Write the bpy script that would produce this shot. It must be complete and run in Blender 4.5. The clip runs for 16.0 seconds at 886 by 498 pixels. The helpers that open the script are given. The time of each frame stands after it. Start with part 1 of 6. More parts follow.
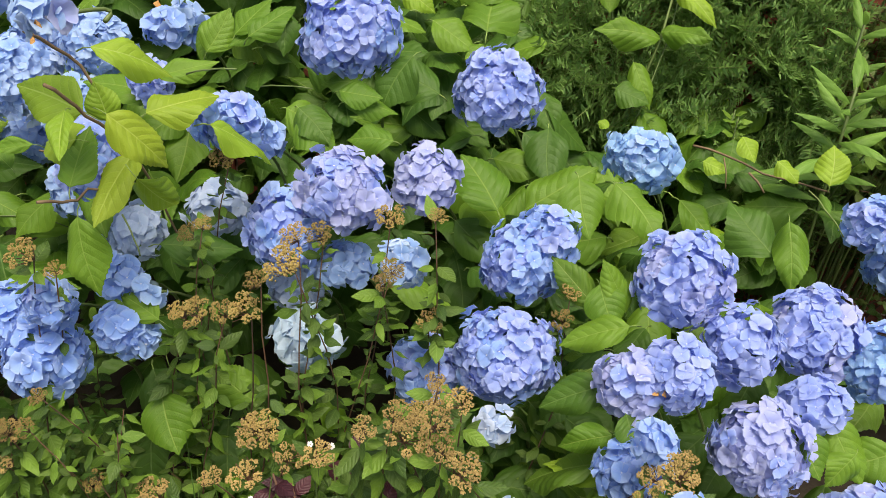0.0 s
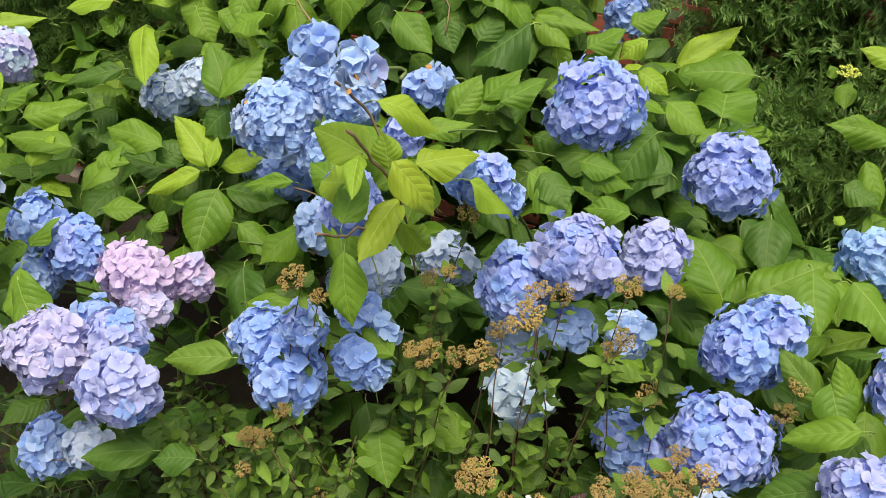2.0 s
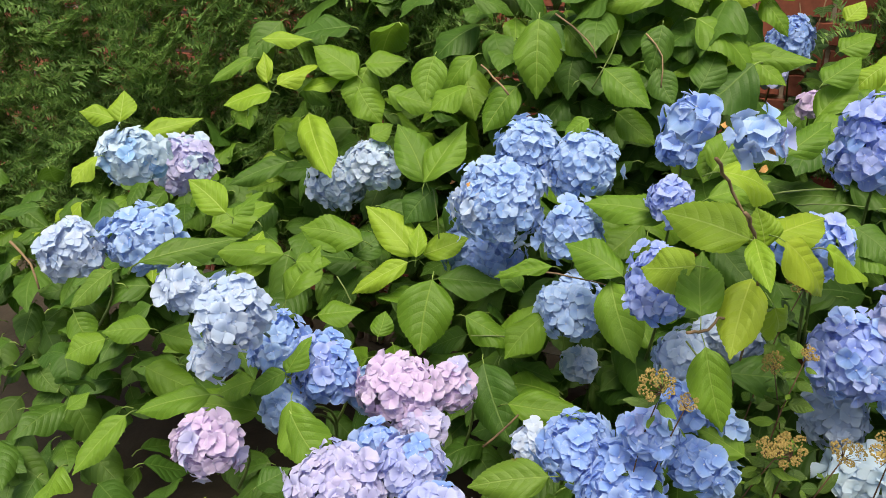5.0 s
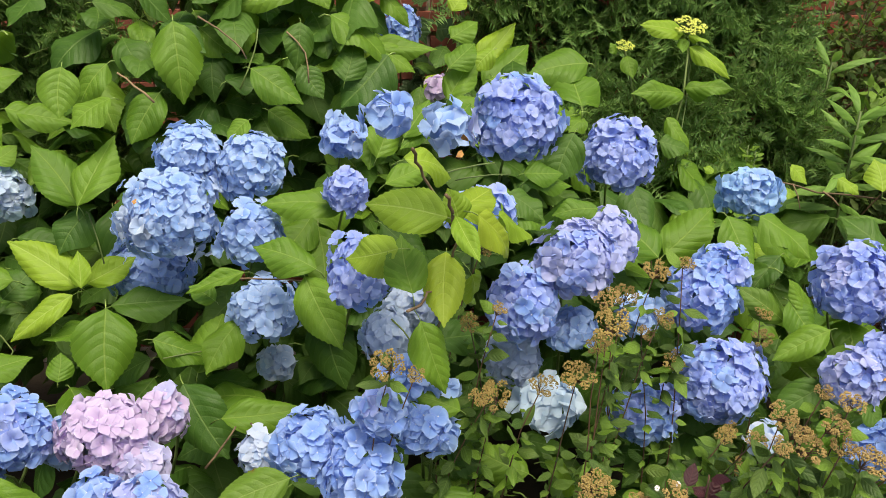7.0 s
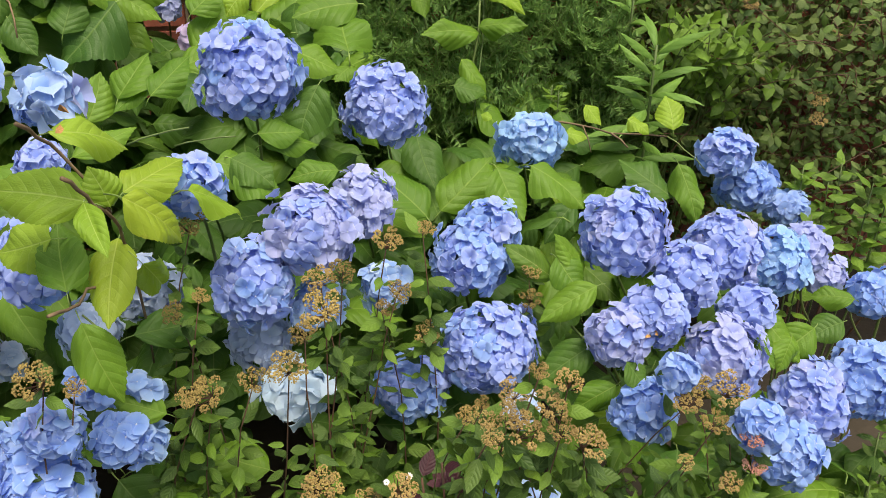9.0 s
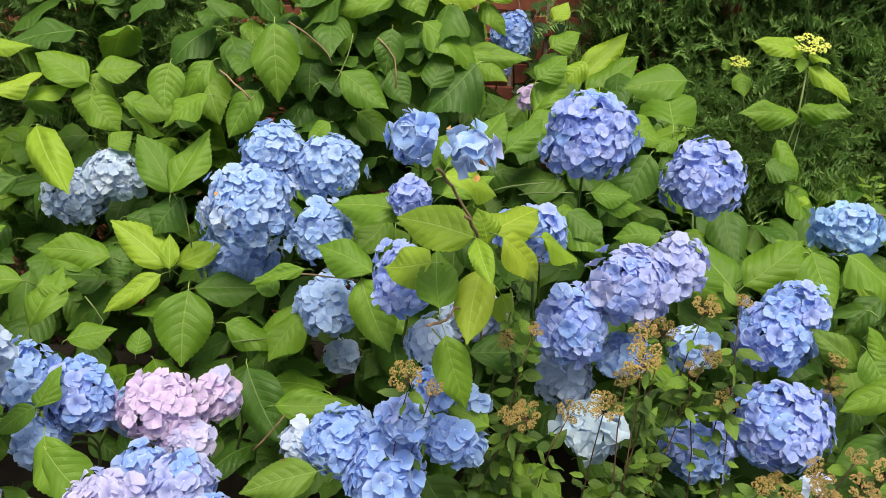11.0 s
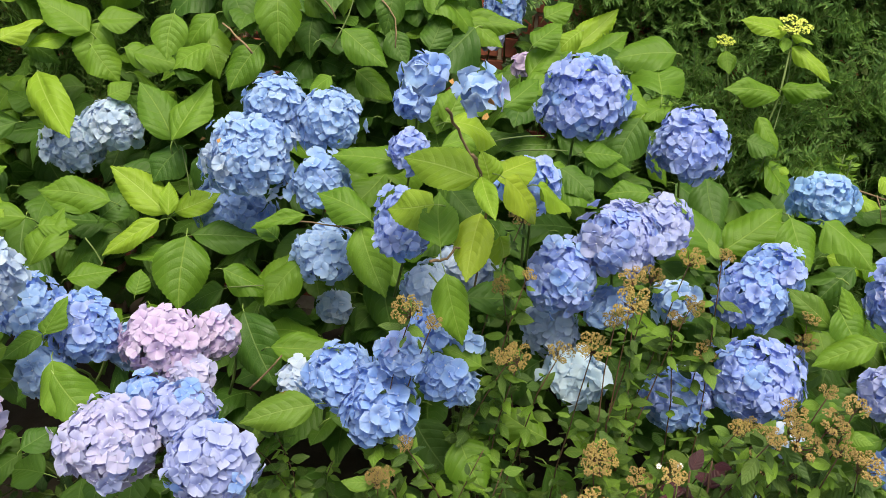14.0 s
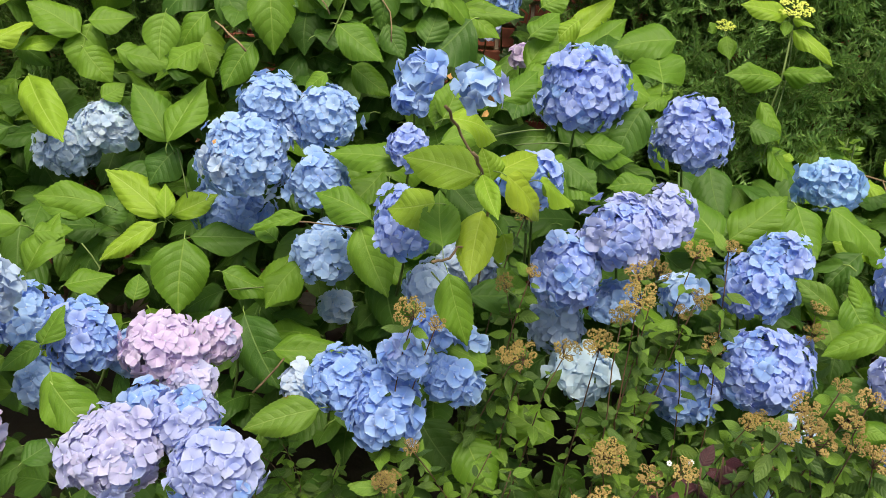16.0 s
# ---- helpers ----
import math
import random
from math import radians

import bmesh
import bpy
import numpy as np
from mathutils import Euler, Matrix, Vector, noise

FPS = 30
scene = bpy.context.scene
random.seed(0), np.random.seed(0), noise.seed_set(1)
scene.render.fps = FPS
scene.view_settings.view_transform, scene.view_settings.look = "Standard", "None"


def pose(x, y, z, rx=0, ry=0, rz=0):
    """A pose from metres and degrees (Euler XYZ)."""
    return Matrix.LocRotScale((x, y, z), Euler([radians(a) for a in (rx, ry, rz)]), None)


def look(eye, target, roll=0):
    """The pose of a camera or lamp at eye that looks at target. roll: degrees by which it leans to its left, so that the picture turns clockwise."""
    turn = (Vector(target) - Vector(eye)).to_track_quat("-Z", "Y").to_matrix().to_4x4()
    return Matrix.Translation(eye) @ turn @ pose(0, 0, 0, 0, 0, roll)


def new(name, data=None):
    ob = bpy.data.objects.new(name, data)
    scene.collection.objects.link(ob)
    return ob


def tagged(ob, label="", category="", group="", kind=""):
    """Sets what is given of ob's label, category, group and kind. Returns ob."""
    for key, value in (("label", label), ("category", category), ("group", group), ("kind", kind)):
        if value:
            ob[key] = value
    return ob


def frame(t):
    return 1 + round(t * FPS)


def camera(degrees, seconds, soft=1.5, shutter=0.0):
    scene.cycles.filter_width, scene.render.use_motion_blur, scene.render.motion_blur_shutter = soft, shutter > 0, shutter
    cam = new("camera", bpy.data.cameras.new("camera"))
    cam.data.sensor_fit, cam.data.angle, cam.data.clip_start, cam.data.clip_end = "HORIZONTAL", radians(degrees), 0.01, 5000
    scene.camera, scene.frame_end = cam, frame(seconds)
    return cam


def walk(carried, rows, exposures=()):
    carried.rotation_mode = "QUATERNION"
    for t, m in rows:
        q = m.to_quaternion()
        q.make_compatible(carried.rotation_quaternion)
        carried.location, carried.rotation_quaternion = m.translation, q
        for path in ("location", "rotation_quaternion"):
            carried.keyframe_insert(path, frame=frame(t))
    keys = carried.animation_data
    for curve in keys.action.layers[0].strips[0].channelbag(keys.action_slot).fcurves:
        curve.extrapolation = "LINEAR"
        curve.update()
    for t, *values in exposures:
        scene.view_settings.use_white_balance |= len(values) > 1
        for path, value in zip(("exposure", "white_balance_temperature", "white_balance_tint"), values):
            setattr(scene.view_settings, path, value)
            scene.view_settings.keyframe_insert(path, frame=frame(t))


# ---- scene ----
EXPOSURES = [(0.0, 0.12, 7800, 4), (3.7, 0.12, 8000, 2), (7.0, 0.08, 7850, 3), (9.5, 0.12, 7700, 4), (13.0, 0.12, 7900, -2), (16.0, 0.12, 7900, -2)]
cam = camera(56.0, 16.0, soft=0.45)

# seconds, eye, what it looks at, lean in degrees
PATH = [
    (0, (0.537, 0.231, 1.623), (0.185, 1.921, 0.613), 4.8),
    (0.5, (0.519, 0.212, 1.624), (0.054, 1.890, 0.641), 4.9),
    (1, (0.496, 0.193, 1.619), (-0.054, 1.864, 0.667), 5.5),
    (1.5, (0.467, 0.172, 1.625), (-0.169, 1.830, 0.705), 5.8),
    (2, (0.438, 0.151, 1.623), (-0.285, 1.788, 0.729), 6.2),
    (2.5, (0.406, 0.130, 1.613), (-0.386, 1.743, 0.734), 6.7),
    (3, (0.372, 0.109, 1.613), (-0.486, 1.701, 0.759), 6.6),
    (3.5, (0.343, 0.093, 1.617), (-0.585, 1.661, 0.793), 5.4),
    (3.7, (0.327, 0.087, 1.616), (-0.624, 1.645, 0.799), 4.6),
    (4.2, (0.246, 0.086, 1.614), (-0.719, 1.654, 0.814), 2.7),
    (4.75, (0.089, 0.103, 1.608), (-0.782, 1.737, 0.808), 0.1),
    (5.3, (-0.064, 0.118, 1.605), (-0.744, 1.834, 0.795), -1.7),
    (5.8, (-0.134, 0.110, 1.612), (-0.574, 1.880, 0.792), -1.5),
    (6, (-0.172, 0.103, 1.627), (-0.459, 1.897, 0.790), -0.9),
    (6.5, (-0.159, 0.075, 1.631), (-0.225, 1.893, 0.799), 0.4),
    (7, (-0.102, 0.078, 1.626), (0.000, 1.899, 0.806), 1.0),
    (7.5, (-0.037, 0.086, 1.625), (0.210, 1.890, 0.796), 0.6),
    (8, (0.035, 0.101, 1.616), (0.368, 1.878, 0.762), -0.3),
    (8.5, (0.095, 0.140, 1.608), (0.464, 1.885, 0.703), -0.1),
    (9, (0.163, 0.193, 1.608), (0.490, 1.926, 0.664), 0.8),
    (9.5, (0.182, 0.211, 1.603), (0.412, 1.956, 0.652), 1.0),
    (10, (0.120, 0.179, 1.631), (0.139, 1.963, 0.728), 0.5),
    (10.2, (0.101, 0.154, 1.648), (0.033, 1.951, 0.772), 0.3),
    (10.7, (0.058, 0.110, 1.664), (-0.159, 1.925, 0.818), 0.5),
    (11.25, (0.036, 0.061, 1.657), (-0.231, 1.866, 0.803), 1.7),
    (11.8, (0.030, 0.022, 1.639), (-0.222, 1.809, 0.767), 3.1),
    (12.3, (0.026, 0.007, 1.630), (-0.203, 1.790, 0.755), 3.7),
    (12.5, (0.018, 0.005, 1.633), (-0.202, 1.791, 0.761), 3.7),
    (13, (0.018, 0.003, 1.628), (-0.193, 1.797, 0.769), 3.7),
    (13.5, (0.016, 0.004, 1.628), (-0.183, 1.803, 0.776), 3.6),
    (14, (0.017, 0.010, 1.625), (-0.165, 1.804, 0.760), 4.0),
    (14.5, (0.018, 0.021, 1.625), (-0.144, 1.806, 0.739), 4.0),
    (15, (0.020, 0.030, 1.618), (-0.145, 1.817, 0.736), 3.0),
    (15.5, (0.014, 0.035, 1.625), (-0.164, 1.821, 0.744), 2.1),
    (16, (0.012, 0.034, 1.628), (-0.169, 1.817, 0.740), 2.6),
]


walk(cam, [(t, look(eye, target, lean)) for t, eye, target, lean in PATH], EXPOSURES)

# ---- light: a bright, softly clouded sky ----
world = bpy.data.worlds.new("sky")
world.use_nodes = True
scene.world = world
_wn = world.node_tree.nodes
_sky = _wn.new("ShaderNodeTexSky")
_sky.sky_type = "NISHITA"
_sky.sun_disc = False
_sky.sun_elevation = radians(69)
_sky.sun_rotation = radians(160)
_sky.air_density, _sky.dust_density, _sky.ozone_density = 1.0, 3.0, 1.0
world.node_tree.links.new(_sky.outputs[0], _wn["Background"].inputs[0])
_wn["Background"].inputs[1].default_value = 0.185
sun_lamp = new("sun", bpy.data.lights.new("sun", "SUN"))
sun_lamp.data.energy = 4.4
sun_lamp.data.angle = radians(35)
sun_lamp.data.color = (1.0, 0.97, 0.9)
sun_lamp.matrix_world = look((0.4, -0.95, 2.7), (0, 0, 0))

# ---- materials ----
def shader(name):
    m = bpy.data.materials.new(name)
    m.use_nodes = True
    return m, m.node_tree.nodes, m.node_tree.links, m.node_tree.nodes["Principled BSDF"]


def mth(n, l, op, a, b=None, clamp=False):
    x = n.new("ShaderNodeMath")
    x.operation, x.use_clamp = op, clamp
    for i, v in enumerate((a, b)):
        if v is None:
            continue
        if isinstance(v, (int, float)):
            x.inputs[i].default_value = v
        else:
            l.new(v, x.inputs[i])
    return x.outputs[0]


def mixed(n, l, fac, a, b, kind="MIX"):
    x = n.new("ShaderNodeMix")
    x.data_type, x.blend_type = "RGBA", kind
    for i, v in ((0, fac), (6, a), (7, b)):
        if isinstance(v, (int, float)):
            x.inputs[i].default_value = v
        elif isinstance(v, tuple):
            x.inputs[i].default_value = (*v, 1)
        else:
            l.new(v, x.inputs[i])
    return x.outputs[2]


def grain(n, l, scale, detail=4, coords="Object"):
    c = n.new("ShaderNodeTexCoord")
    x = n.new("ShaderNodeTexNoise")
    x.inputs["Scale"].default_value, x.inputs["Detail"].default_value = scale, detail
    l.new(c.outputs[coords], x.inputs["Vector"])
    return x.outputs["Fac"]


def ramp(n, l, fac, *stops):
    x = n.new("ShaderNodeValToRGB")
    x.color_ramp.elements[0].position, x.color_ramp.elements[1].position = stops[0][0], stops[-1][0]
    x.color_ramp.elements[0].color, x.color_ramp.elements[1].color = (*stops[0][1], 1), (*stops[-1][1], 1)
    for p, c in stops[1:-1]:
        x.color_ramp.elements.new(p).color = (*c, 1)
    l.new(fac, x.inputs[0])
    return x.outputs[0]


def bump(n, l, bsdf, height, strength=0.3, distance=0.002):
    x = n.new("ShaderNodeBump")
    x.inputs["Strength"].default_value, x.inputs["Distance"].default_value = strength, distance
    l.new(height, x.inputs["Height"])
    l.new(x.outputs[0], bsdf.inputs["Normal"])
    return x.outputs[0]


def lets_through(m, n, l, bsdf, colour, share):
    """Thin plant tissue: part of the light passes through it."""
    tr, mix = n.new("ShaderNodeBsdfTranslucent"), n.new("ShaderNodeMixShader")
    l.new(colour, tr.inputs[0])
    mix.inputs[0].default_value = share
    l.new(bsdf.outputs[0], mix.inputs[1])
    l.new(tr.outputs[0], mix.inputs[2])
    l.new(mix.outputs[0], n["Material Output"].inputs[0])


def leaf_material(name, dark, light, vein, through_share=0.36, rough=0.5, veins=7.0, spots=0.0, relief=0.3):
    m, n, l, b = shader(name)
    info, uv = n.new("ShaderNodeObjectInfo"), n.new("ShaderNodeTexCoord")
    geo = n.new("ShaderNodeNewGeometry")
    sep = n.new("ShaderNodeSeparateXYZ")
    l.new(uv.outputs["UV"], sep.inputs[0])
    across = mth(n, l, "MULTIPLY", mth(n, l, "ABSOLUTE", mth(n, l, "SUBTRACT", sep.outputs[0], 0.5)), 2.0)
    rand = mth(n, l, "FRACT", mth(n, l, "ADD", info.outputs["Random"], geo.outputs["Random Per Island"]))
    base = mixed(n, l, rand, dark, light)
    base = mixed(n, l, mth(n, l, "MULTIPLY", grain(n, l, 3.0, 3), 0.55), base, dark)
    slant = mth(n, l, "MULTIPLY", mth(n, l, "SUBTRACT", sep.outputs[1], mth(n, l, "MULTIPLY", mth(n, l, "POWER", across, 1.4), 0.3)), veins)
    saw = mth(n, l, "ABSOLUTE", mth(n, l, "SUBTRACT", mth(n, l, "FRACT", slant), 0.5))
    side = mth(n, l, "SUBTRACT", 1.0, mth(n, l, "MULTIPLY", mth(n, l, "SUBTRACT", 0.5, saw), 13.0, True), True)
    mid = mth(n, l, "SUBTRACT", 1.0, mth(n, l, "MULTIPLY", across, 22.0, True), True)
    lines = mth(n, l, "MAXIMUM", mid, mth(n, l, "MULTIPLY", side, 0.3))
    col = mixed(n, l, mth(n, l, "MULTIPLY", lines, 0.75), base, vein)
    fine = grain(n, l, 30.0, 6)
    col = mixed(n, l, mth(n, l, "MULTIPLY", mth(n, l, "SUBTRACT", fine, 0.45, True), 0.7), col, dark)
    if spots:
        edge = mth(n, l, "ADD", mth(n, l, "MULTIPLY", across, 0.35), grain(n, l, 4.0, 5))
        spot = mth(n, l, "MULTIPLY", mth(n, l, "SUBTRACT", edge, 0.98 - spots, True), 9.0, True)
        col = mixed(n, l, spot, col, (0.16, 0.085, 0.02))
    l.new(col, b.inputs["Base Color"])
    b.inputs["Roughness"].default_value = rough
    b.inputs["Specular IOR Level"].default_value = 0.32
    puff = mth(n, l, "POWER", mth(n, l, "MULTIPLY", mth(n, l, "SUBTRACT", 0.5, saw), 2.0), 0.5)
    height = mth(n, l, "ADD", mth(n, l, "MULTIPLY", mth(n, l, "SUBTRACT", 1.0, mid), puff), mth(n, l, "MULTIPLY", fine, 0.35))
    net = n.new("ShaderNodeTexVoronoi")
    net.feature = "DISTANCE_TO_EDGE"
    net.inputs["Scale"].default_value = 26.0
    l.new(uv.outputs["UV"], net.inputs["Vector"])
    cells = mth(n, l, "MULTIPLY", net.outputs["Distance"], 2.2, True)
    height = mth(n, l, "ADD", height, mth(n, l, "MULTIPLY", cells, 0.22))
    bump(n, l, b, height, relief, 0.005)
    lets_through(m, n, l, b, mixed(n, l, 0.5, col, light), through_share)
    return m


def petal_material(name, core, rim, tint, eye=(0.62, 0.7, 0.78)):
    m, n, l, b = shader(name)
    info, geo, uv = n.new("ShaderNodeObjectInfo"), n.new("ShaderNodeNewGeometry"), n.new("ShaderNodeTexCoord")
    sep = n.new("ShaderNodeSeparateXYZ")
    l.new(uv.outputs["UV"], sep.inputs[0])
    rand = mth(n, l, "FRACT", mth(n, l, "ADD", info.outputs["Random"], mth(n, l, "MULTIPLY", geo.outputs["Random Per Island"], 0.35)))
    body = mixed(n, l, mth(n, l, "POWER", sep.outputs[1], 1.7), core, rim)
    body = mixed(n, l, mth(n, l, "MULTIPLY", mth(n, l, "POWER", rand, 1.6), 0.6), body, tint)
    streak = n.new("ShaderNodeTexNoise")
    streak.inputs["Scale"].default_value, streak.inputs["Detail"].default_value = 3.0, 3
    stretch = n.new("ShaderNodeMapping")
    stretch.inputs["Scale"].default_value = (7, 0.7, 1)
    l.new(uv.outputs["UV"], stretch.inputs[0])
    l.new(stretch.outputs[0], streak.inputs["Vector"])
    body = mixed(n, l, mth(n, l, "MULTIPLY", streak.outputs["Fac"], 0.4), body, core)
    lip = mth(n, l, "MULTIPLY", mth(n, l, "SUBTRACT", mth(n, l, "MAXIMUM", sep.outputs[1], mth(n, l, "ABSOLUTE", mth(n, l, "SUBTRACT", mth(n, l, "MULTIPLY", sep.outputs[0], 2.0), 1.0))), 0.7, True), 1.3)
    body = mixed(n, l, mth(n, l, "MULTIPLY", lip, 0.5), body, (0.66, 0.7, 0.9))
    centre = mth(n, l, "SUBTRACT", 1.0, mth(n, l, "MULTIPLY", sep.outputs[1], 8.0, True), True)
    col = mixed(n, l, mth(n, l, "MULTIPLY", centre, 0.3), body, eye)
    l.new(col, b.inputs["Base Color"])
    b.inputs["Roughness"].default_value = 0.6
    b.inputs["Specular IOR Level"].default_value = 0.25
    bump(n, l, b, streak.outputs["Fac"], 0.35, 0.001)
    lets_through(m, n, l, b, col, 0.36)
    return m


def plain_material(name, a, b_, scale=30.0, rough=0.8, relief=0.4, distance=0.003, detail=5):
    m, n, l, b = shader(name)
    info = n.new("ShaderNodeObjectInfo")
    g = grain(n, l, scale, detail)
    coarse = grain(n, l, scale * 0.13, 3)
    fac = mth(n, l, "ADD", mth(n, l, "MULTIPLY", g, 0.6), mth(n, l, "MULTIPLY", coarse, 0.6))
    fac = mth(n, l, "ADD", fac, mth(n, l, "MULTIPLY", mth(n, l, "SUBTRACT", info.outputs["Random"], 0.5), 0.4))
    l.new(ramp(n, l, fac, (0.3, a), (0.85, b_)), b.inputs["Base Color"])
    b.inputs["Roughness"].default_value = rough
    bump(n, l, b, g, relief, distance)
    return m


LEAF = {
    "green": leaf_material("leaf_green", (0.094, 0.2, 0.02), (0.172, 0.305, 0.032), (0.27, 0.38, 0.08)),
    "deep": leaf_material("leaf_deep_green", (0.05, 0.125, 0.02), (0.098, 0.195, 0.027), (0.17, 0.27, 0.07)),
    "lime": leaf_material("leaf_lime", (0.2, 0.34, 0.03), (0.33, 0.46, 0.05), (0.45, 0.56, 0.16)),
    "yellow": leaf_material("leaf_yellowing", (0.23, 0.34, 0.03), (0.37, 0.46, 0.05), (0.45, 0.53, 0.12), spots=0.06),
    "spotted": leaf_material("leaf_spotted", (0.085, 0.17, 0.022), (0.15, 0.26, 0.035), (0.28, 0.38, 0.11), spots=0.07),
}
SMALL_LEAF = leaf_material("small_leaf_green", (0.036, 0.082, 0.016), (0.125, 0.2, 0.036), (0.17, 0.26, 0.065), 0.28, 0.45, 6.0)
SMALL_LEAF_LIGHT = leaf_material("small_leaf_light", (0.1, 0.19, 0.025), (0.19, 0.32, 0.045), (0.25, 0.36, 0.09), 0.32, 0.45, 6.0)
SHRUB_LEAF = leaf_material("shrub_leaf_olive", (0.07, 0.115, 0.03), (0.15, 0.2, 0.055), (0.19, 0.25, 0.08), 0.25, 0.5, 6.0, 0.06)
PURPLE_LEAF = leaf_material("purple_leaf", (0.03, 0.008, 0.014), (0.075, 0.02, 0.03), (0.12, 0.03, 0.04), 0.2, 0.4, 6.0)
LANCE_LEAF = leaf_material("lance_leaf", (0.11, 0.22, 0.04), (0.2, 0.36, 0.07), (0.27, 0.42, 0.12), 0.3, 0.5, 4.0)
IVY_LEAF = leaf_material("ivy_leaf", (0.03, 0.07, 0.02), (0.06, 0.12, 0.035), (0.12, 0.18, 0.07), 0.2, 0.4, 5.0)
PETAL = {
    "violet": petal_material("petal_violet_blue", (0.225, 0.330, 0.813), (0.402, 0.517, 0.880), (0.561, 0.598, 0.880)),
    "blue": petal_material("petal_blue", (0.191, 0.345, 0.813), (0.343, 0.518, 0.880), (0.493, 0.605, 0.880)),
    "sky": petal_material("petal_sky_blue", (0.238, 0.403, 0.792), (0.398, 0.576, 0.880), (0.570, 0.681, 0.880)),
    "cyan": petal_material("petal_light_cyan_blue", (0.247, 0.461, 0.834), (0.360, 0.576, 0.880), (0.474, 0.662, 0.880)),
    "lilac": petal_material("petal_lilac_blue", (0.315, 0.370, 0.763), (0.481, 0.538, 0.836), (0.611, 0.612, 0.836)),
    "mauve": petal_material("petal_mauve", (0.423, 0.420, 0.733), (0.581, 0.590, 0.836), (0.713, 0.618, 0.836)),
    "pink": petal_material("petal_pink", (0.573, 0.427, 0.713), (0.684, 0.573, 0.819), (0.705, 0.636, 0.836), (0.695, 0.673, 0.757)),
    "pale": petal_material("petal_pale_blue", (0.436, 0.590, 0.786), (0.581, 0.707, 0.845), (0.658, 0.746, 0.866), (0.639, 0.717, 0.716)),
    "grey": petal_material("petal_greyed_blue", (0.353, 0.481, 0.744), (0.553, 0.653, 0.860), (0.728, 0.757, 0.860)),
}
FLOWER_CORE = plain_material("dark_flower_core", (0.06, 0.1, 0.12), (0.12, 0.17, 0.2), 60)
FLORET_EYE = plain_material("floret_eye", (0.45, 0.55, 0.75), (0.7, 0.72, 0.8), 60)
PETIOLE = plain_material("leaf_stalk", (0.16, 0.25, 0.05), (0.26, 0.36, 0.1), 40, 0.5)
STEM_GREEN = plain_material("green_stem", (0.07, 0.11, 0.03), (0.14, 0.19, 0.055), 40, 0.55)
STEM_BROWN = plain_material("woody_stem", (0.08, 0.05, 0.03), (0.26, 0.17, 0.1), 60, 0.8, 0.6)
STEM_RED = plain_material("reddish_stem", (0.05, 0.025, 0.017), (0.14, 0.068, 0.04), 60, 0.7)
DRIED = plain_material("dried_flower", (0.15, 0.105, 0.03), (0.4, 0.29, 0.1), 90, 0.9)
DRIED_PALE = plain_material("dried_flower_pale", (0.21, 0.14, 0.05), (0.47, 0.33, 0.13), 90, 0.9)
PINK_SPENT = plain_material("spent_pink_flower", (0.45, 0.16, 0.12), (0.65, 0.33, 0.25), 90, 0.9)
WHITE_PETAL = plain_material("white_petal", (0.6, 0.55, 0.6), (0.8, 0.78, 0.8), 60, 0.7)
YEW = leaf_material("yew_needle", (0.07, 0.16, 0.045), (0.25, 0.41, 0.11), (0.2, 0.31, 0.08), 0.42, 0.45, 1.0)
BUD = plain_material("lime_flower_bud", (0.38, 0.46, 0.06), (0.6, 0.64, 0.14), 80, 0.7)
BRICK = plain_material("red_brick", (0.15, 0.042, 0.028), (0.33, 0.092, 0.058), 45, 0.9, 0.6, 0.004)
MORTAR = plain_material("mortar", (0.26, 0.2, 0.16), (0.48, 0.4, 0.34), 60, 0.95, 0.7, 0.004)
SOIL = plain_material("soil", (0.012, 0.009, 0.006), (0.045, 0.033, 0.023), 9, 0.95, 0.9, 0.02, 8)
GRASS = leaf_material("grass_blade", (0.06, 0.13, 0.025), (0.16, 0.26, 0.06), (0.2, 0.3, 0.08), 0.25, 0.5, 1.0)

# ---- helpers for meshes ----
def mesh_of(name, verts, faces, mats, slots=None, uvs=None, smooth=True):
    me = bpy.data.meshes.new(name)
    me.from_pydata([tuple(v) for v in verts], [], [tuple(f) for f in faces])
    for m in mats:
        me.materials.append(m)
    if slots is not None:
        me.polygons.foreach_set("material_index", np.array(slots, dtype=np.int32))
    if uvs is not None:
        layer = me.uv_layers.new(name="UVMap")
        at = np.zeros(len(me.loops), dtype=np.int32)
        me.loops.foreach_get("vertex_index", at)
        layer.data.foreach_set("uv", np.asarray(uvs, dtype=np.float32)[at].ravel())
    if smooth:
        me.polygons.foreach_set("use_smooth", np.ones(len(me.polygons), dtype=bool))
    me.update()
    return me


def child(name, mesh, parent, m=None, label="", kind=""):
    """One mesh object as a part of a thing, placed in the world by m."""
    ob = new(name, mesh)
    ob.parent = parent
    ob.matrix_parent_inverse = Matrix.Identity(4)
    if m is not None:
        ob.matrix_basis = m if parent is None else parent_inverse(parent) @ m
    return tagged(ob, label=label, kind=kind)


def parent_inverse(ob):
    m = ob.matrix_basis.copy()
    while ob.parent:
        ob = ob.parent
        m = ob.matrix_basis @ m
    return m.inverted()


def thing(name, at, label, category, group="", kind=""):
    ob = new(name)
    ob.empty_display_size = 0.05
    ob.matrix_basis = Matrix.Translation(at)
    return tagged(ob, label, category, group, kind)


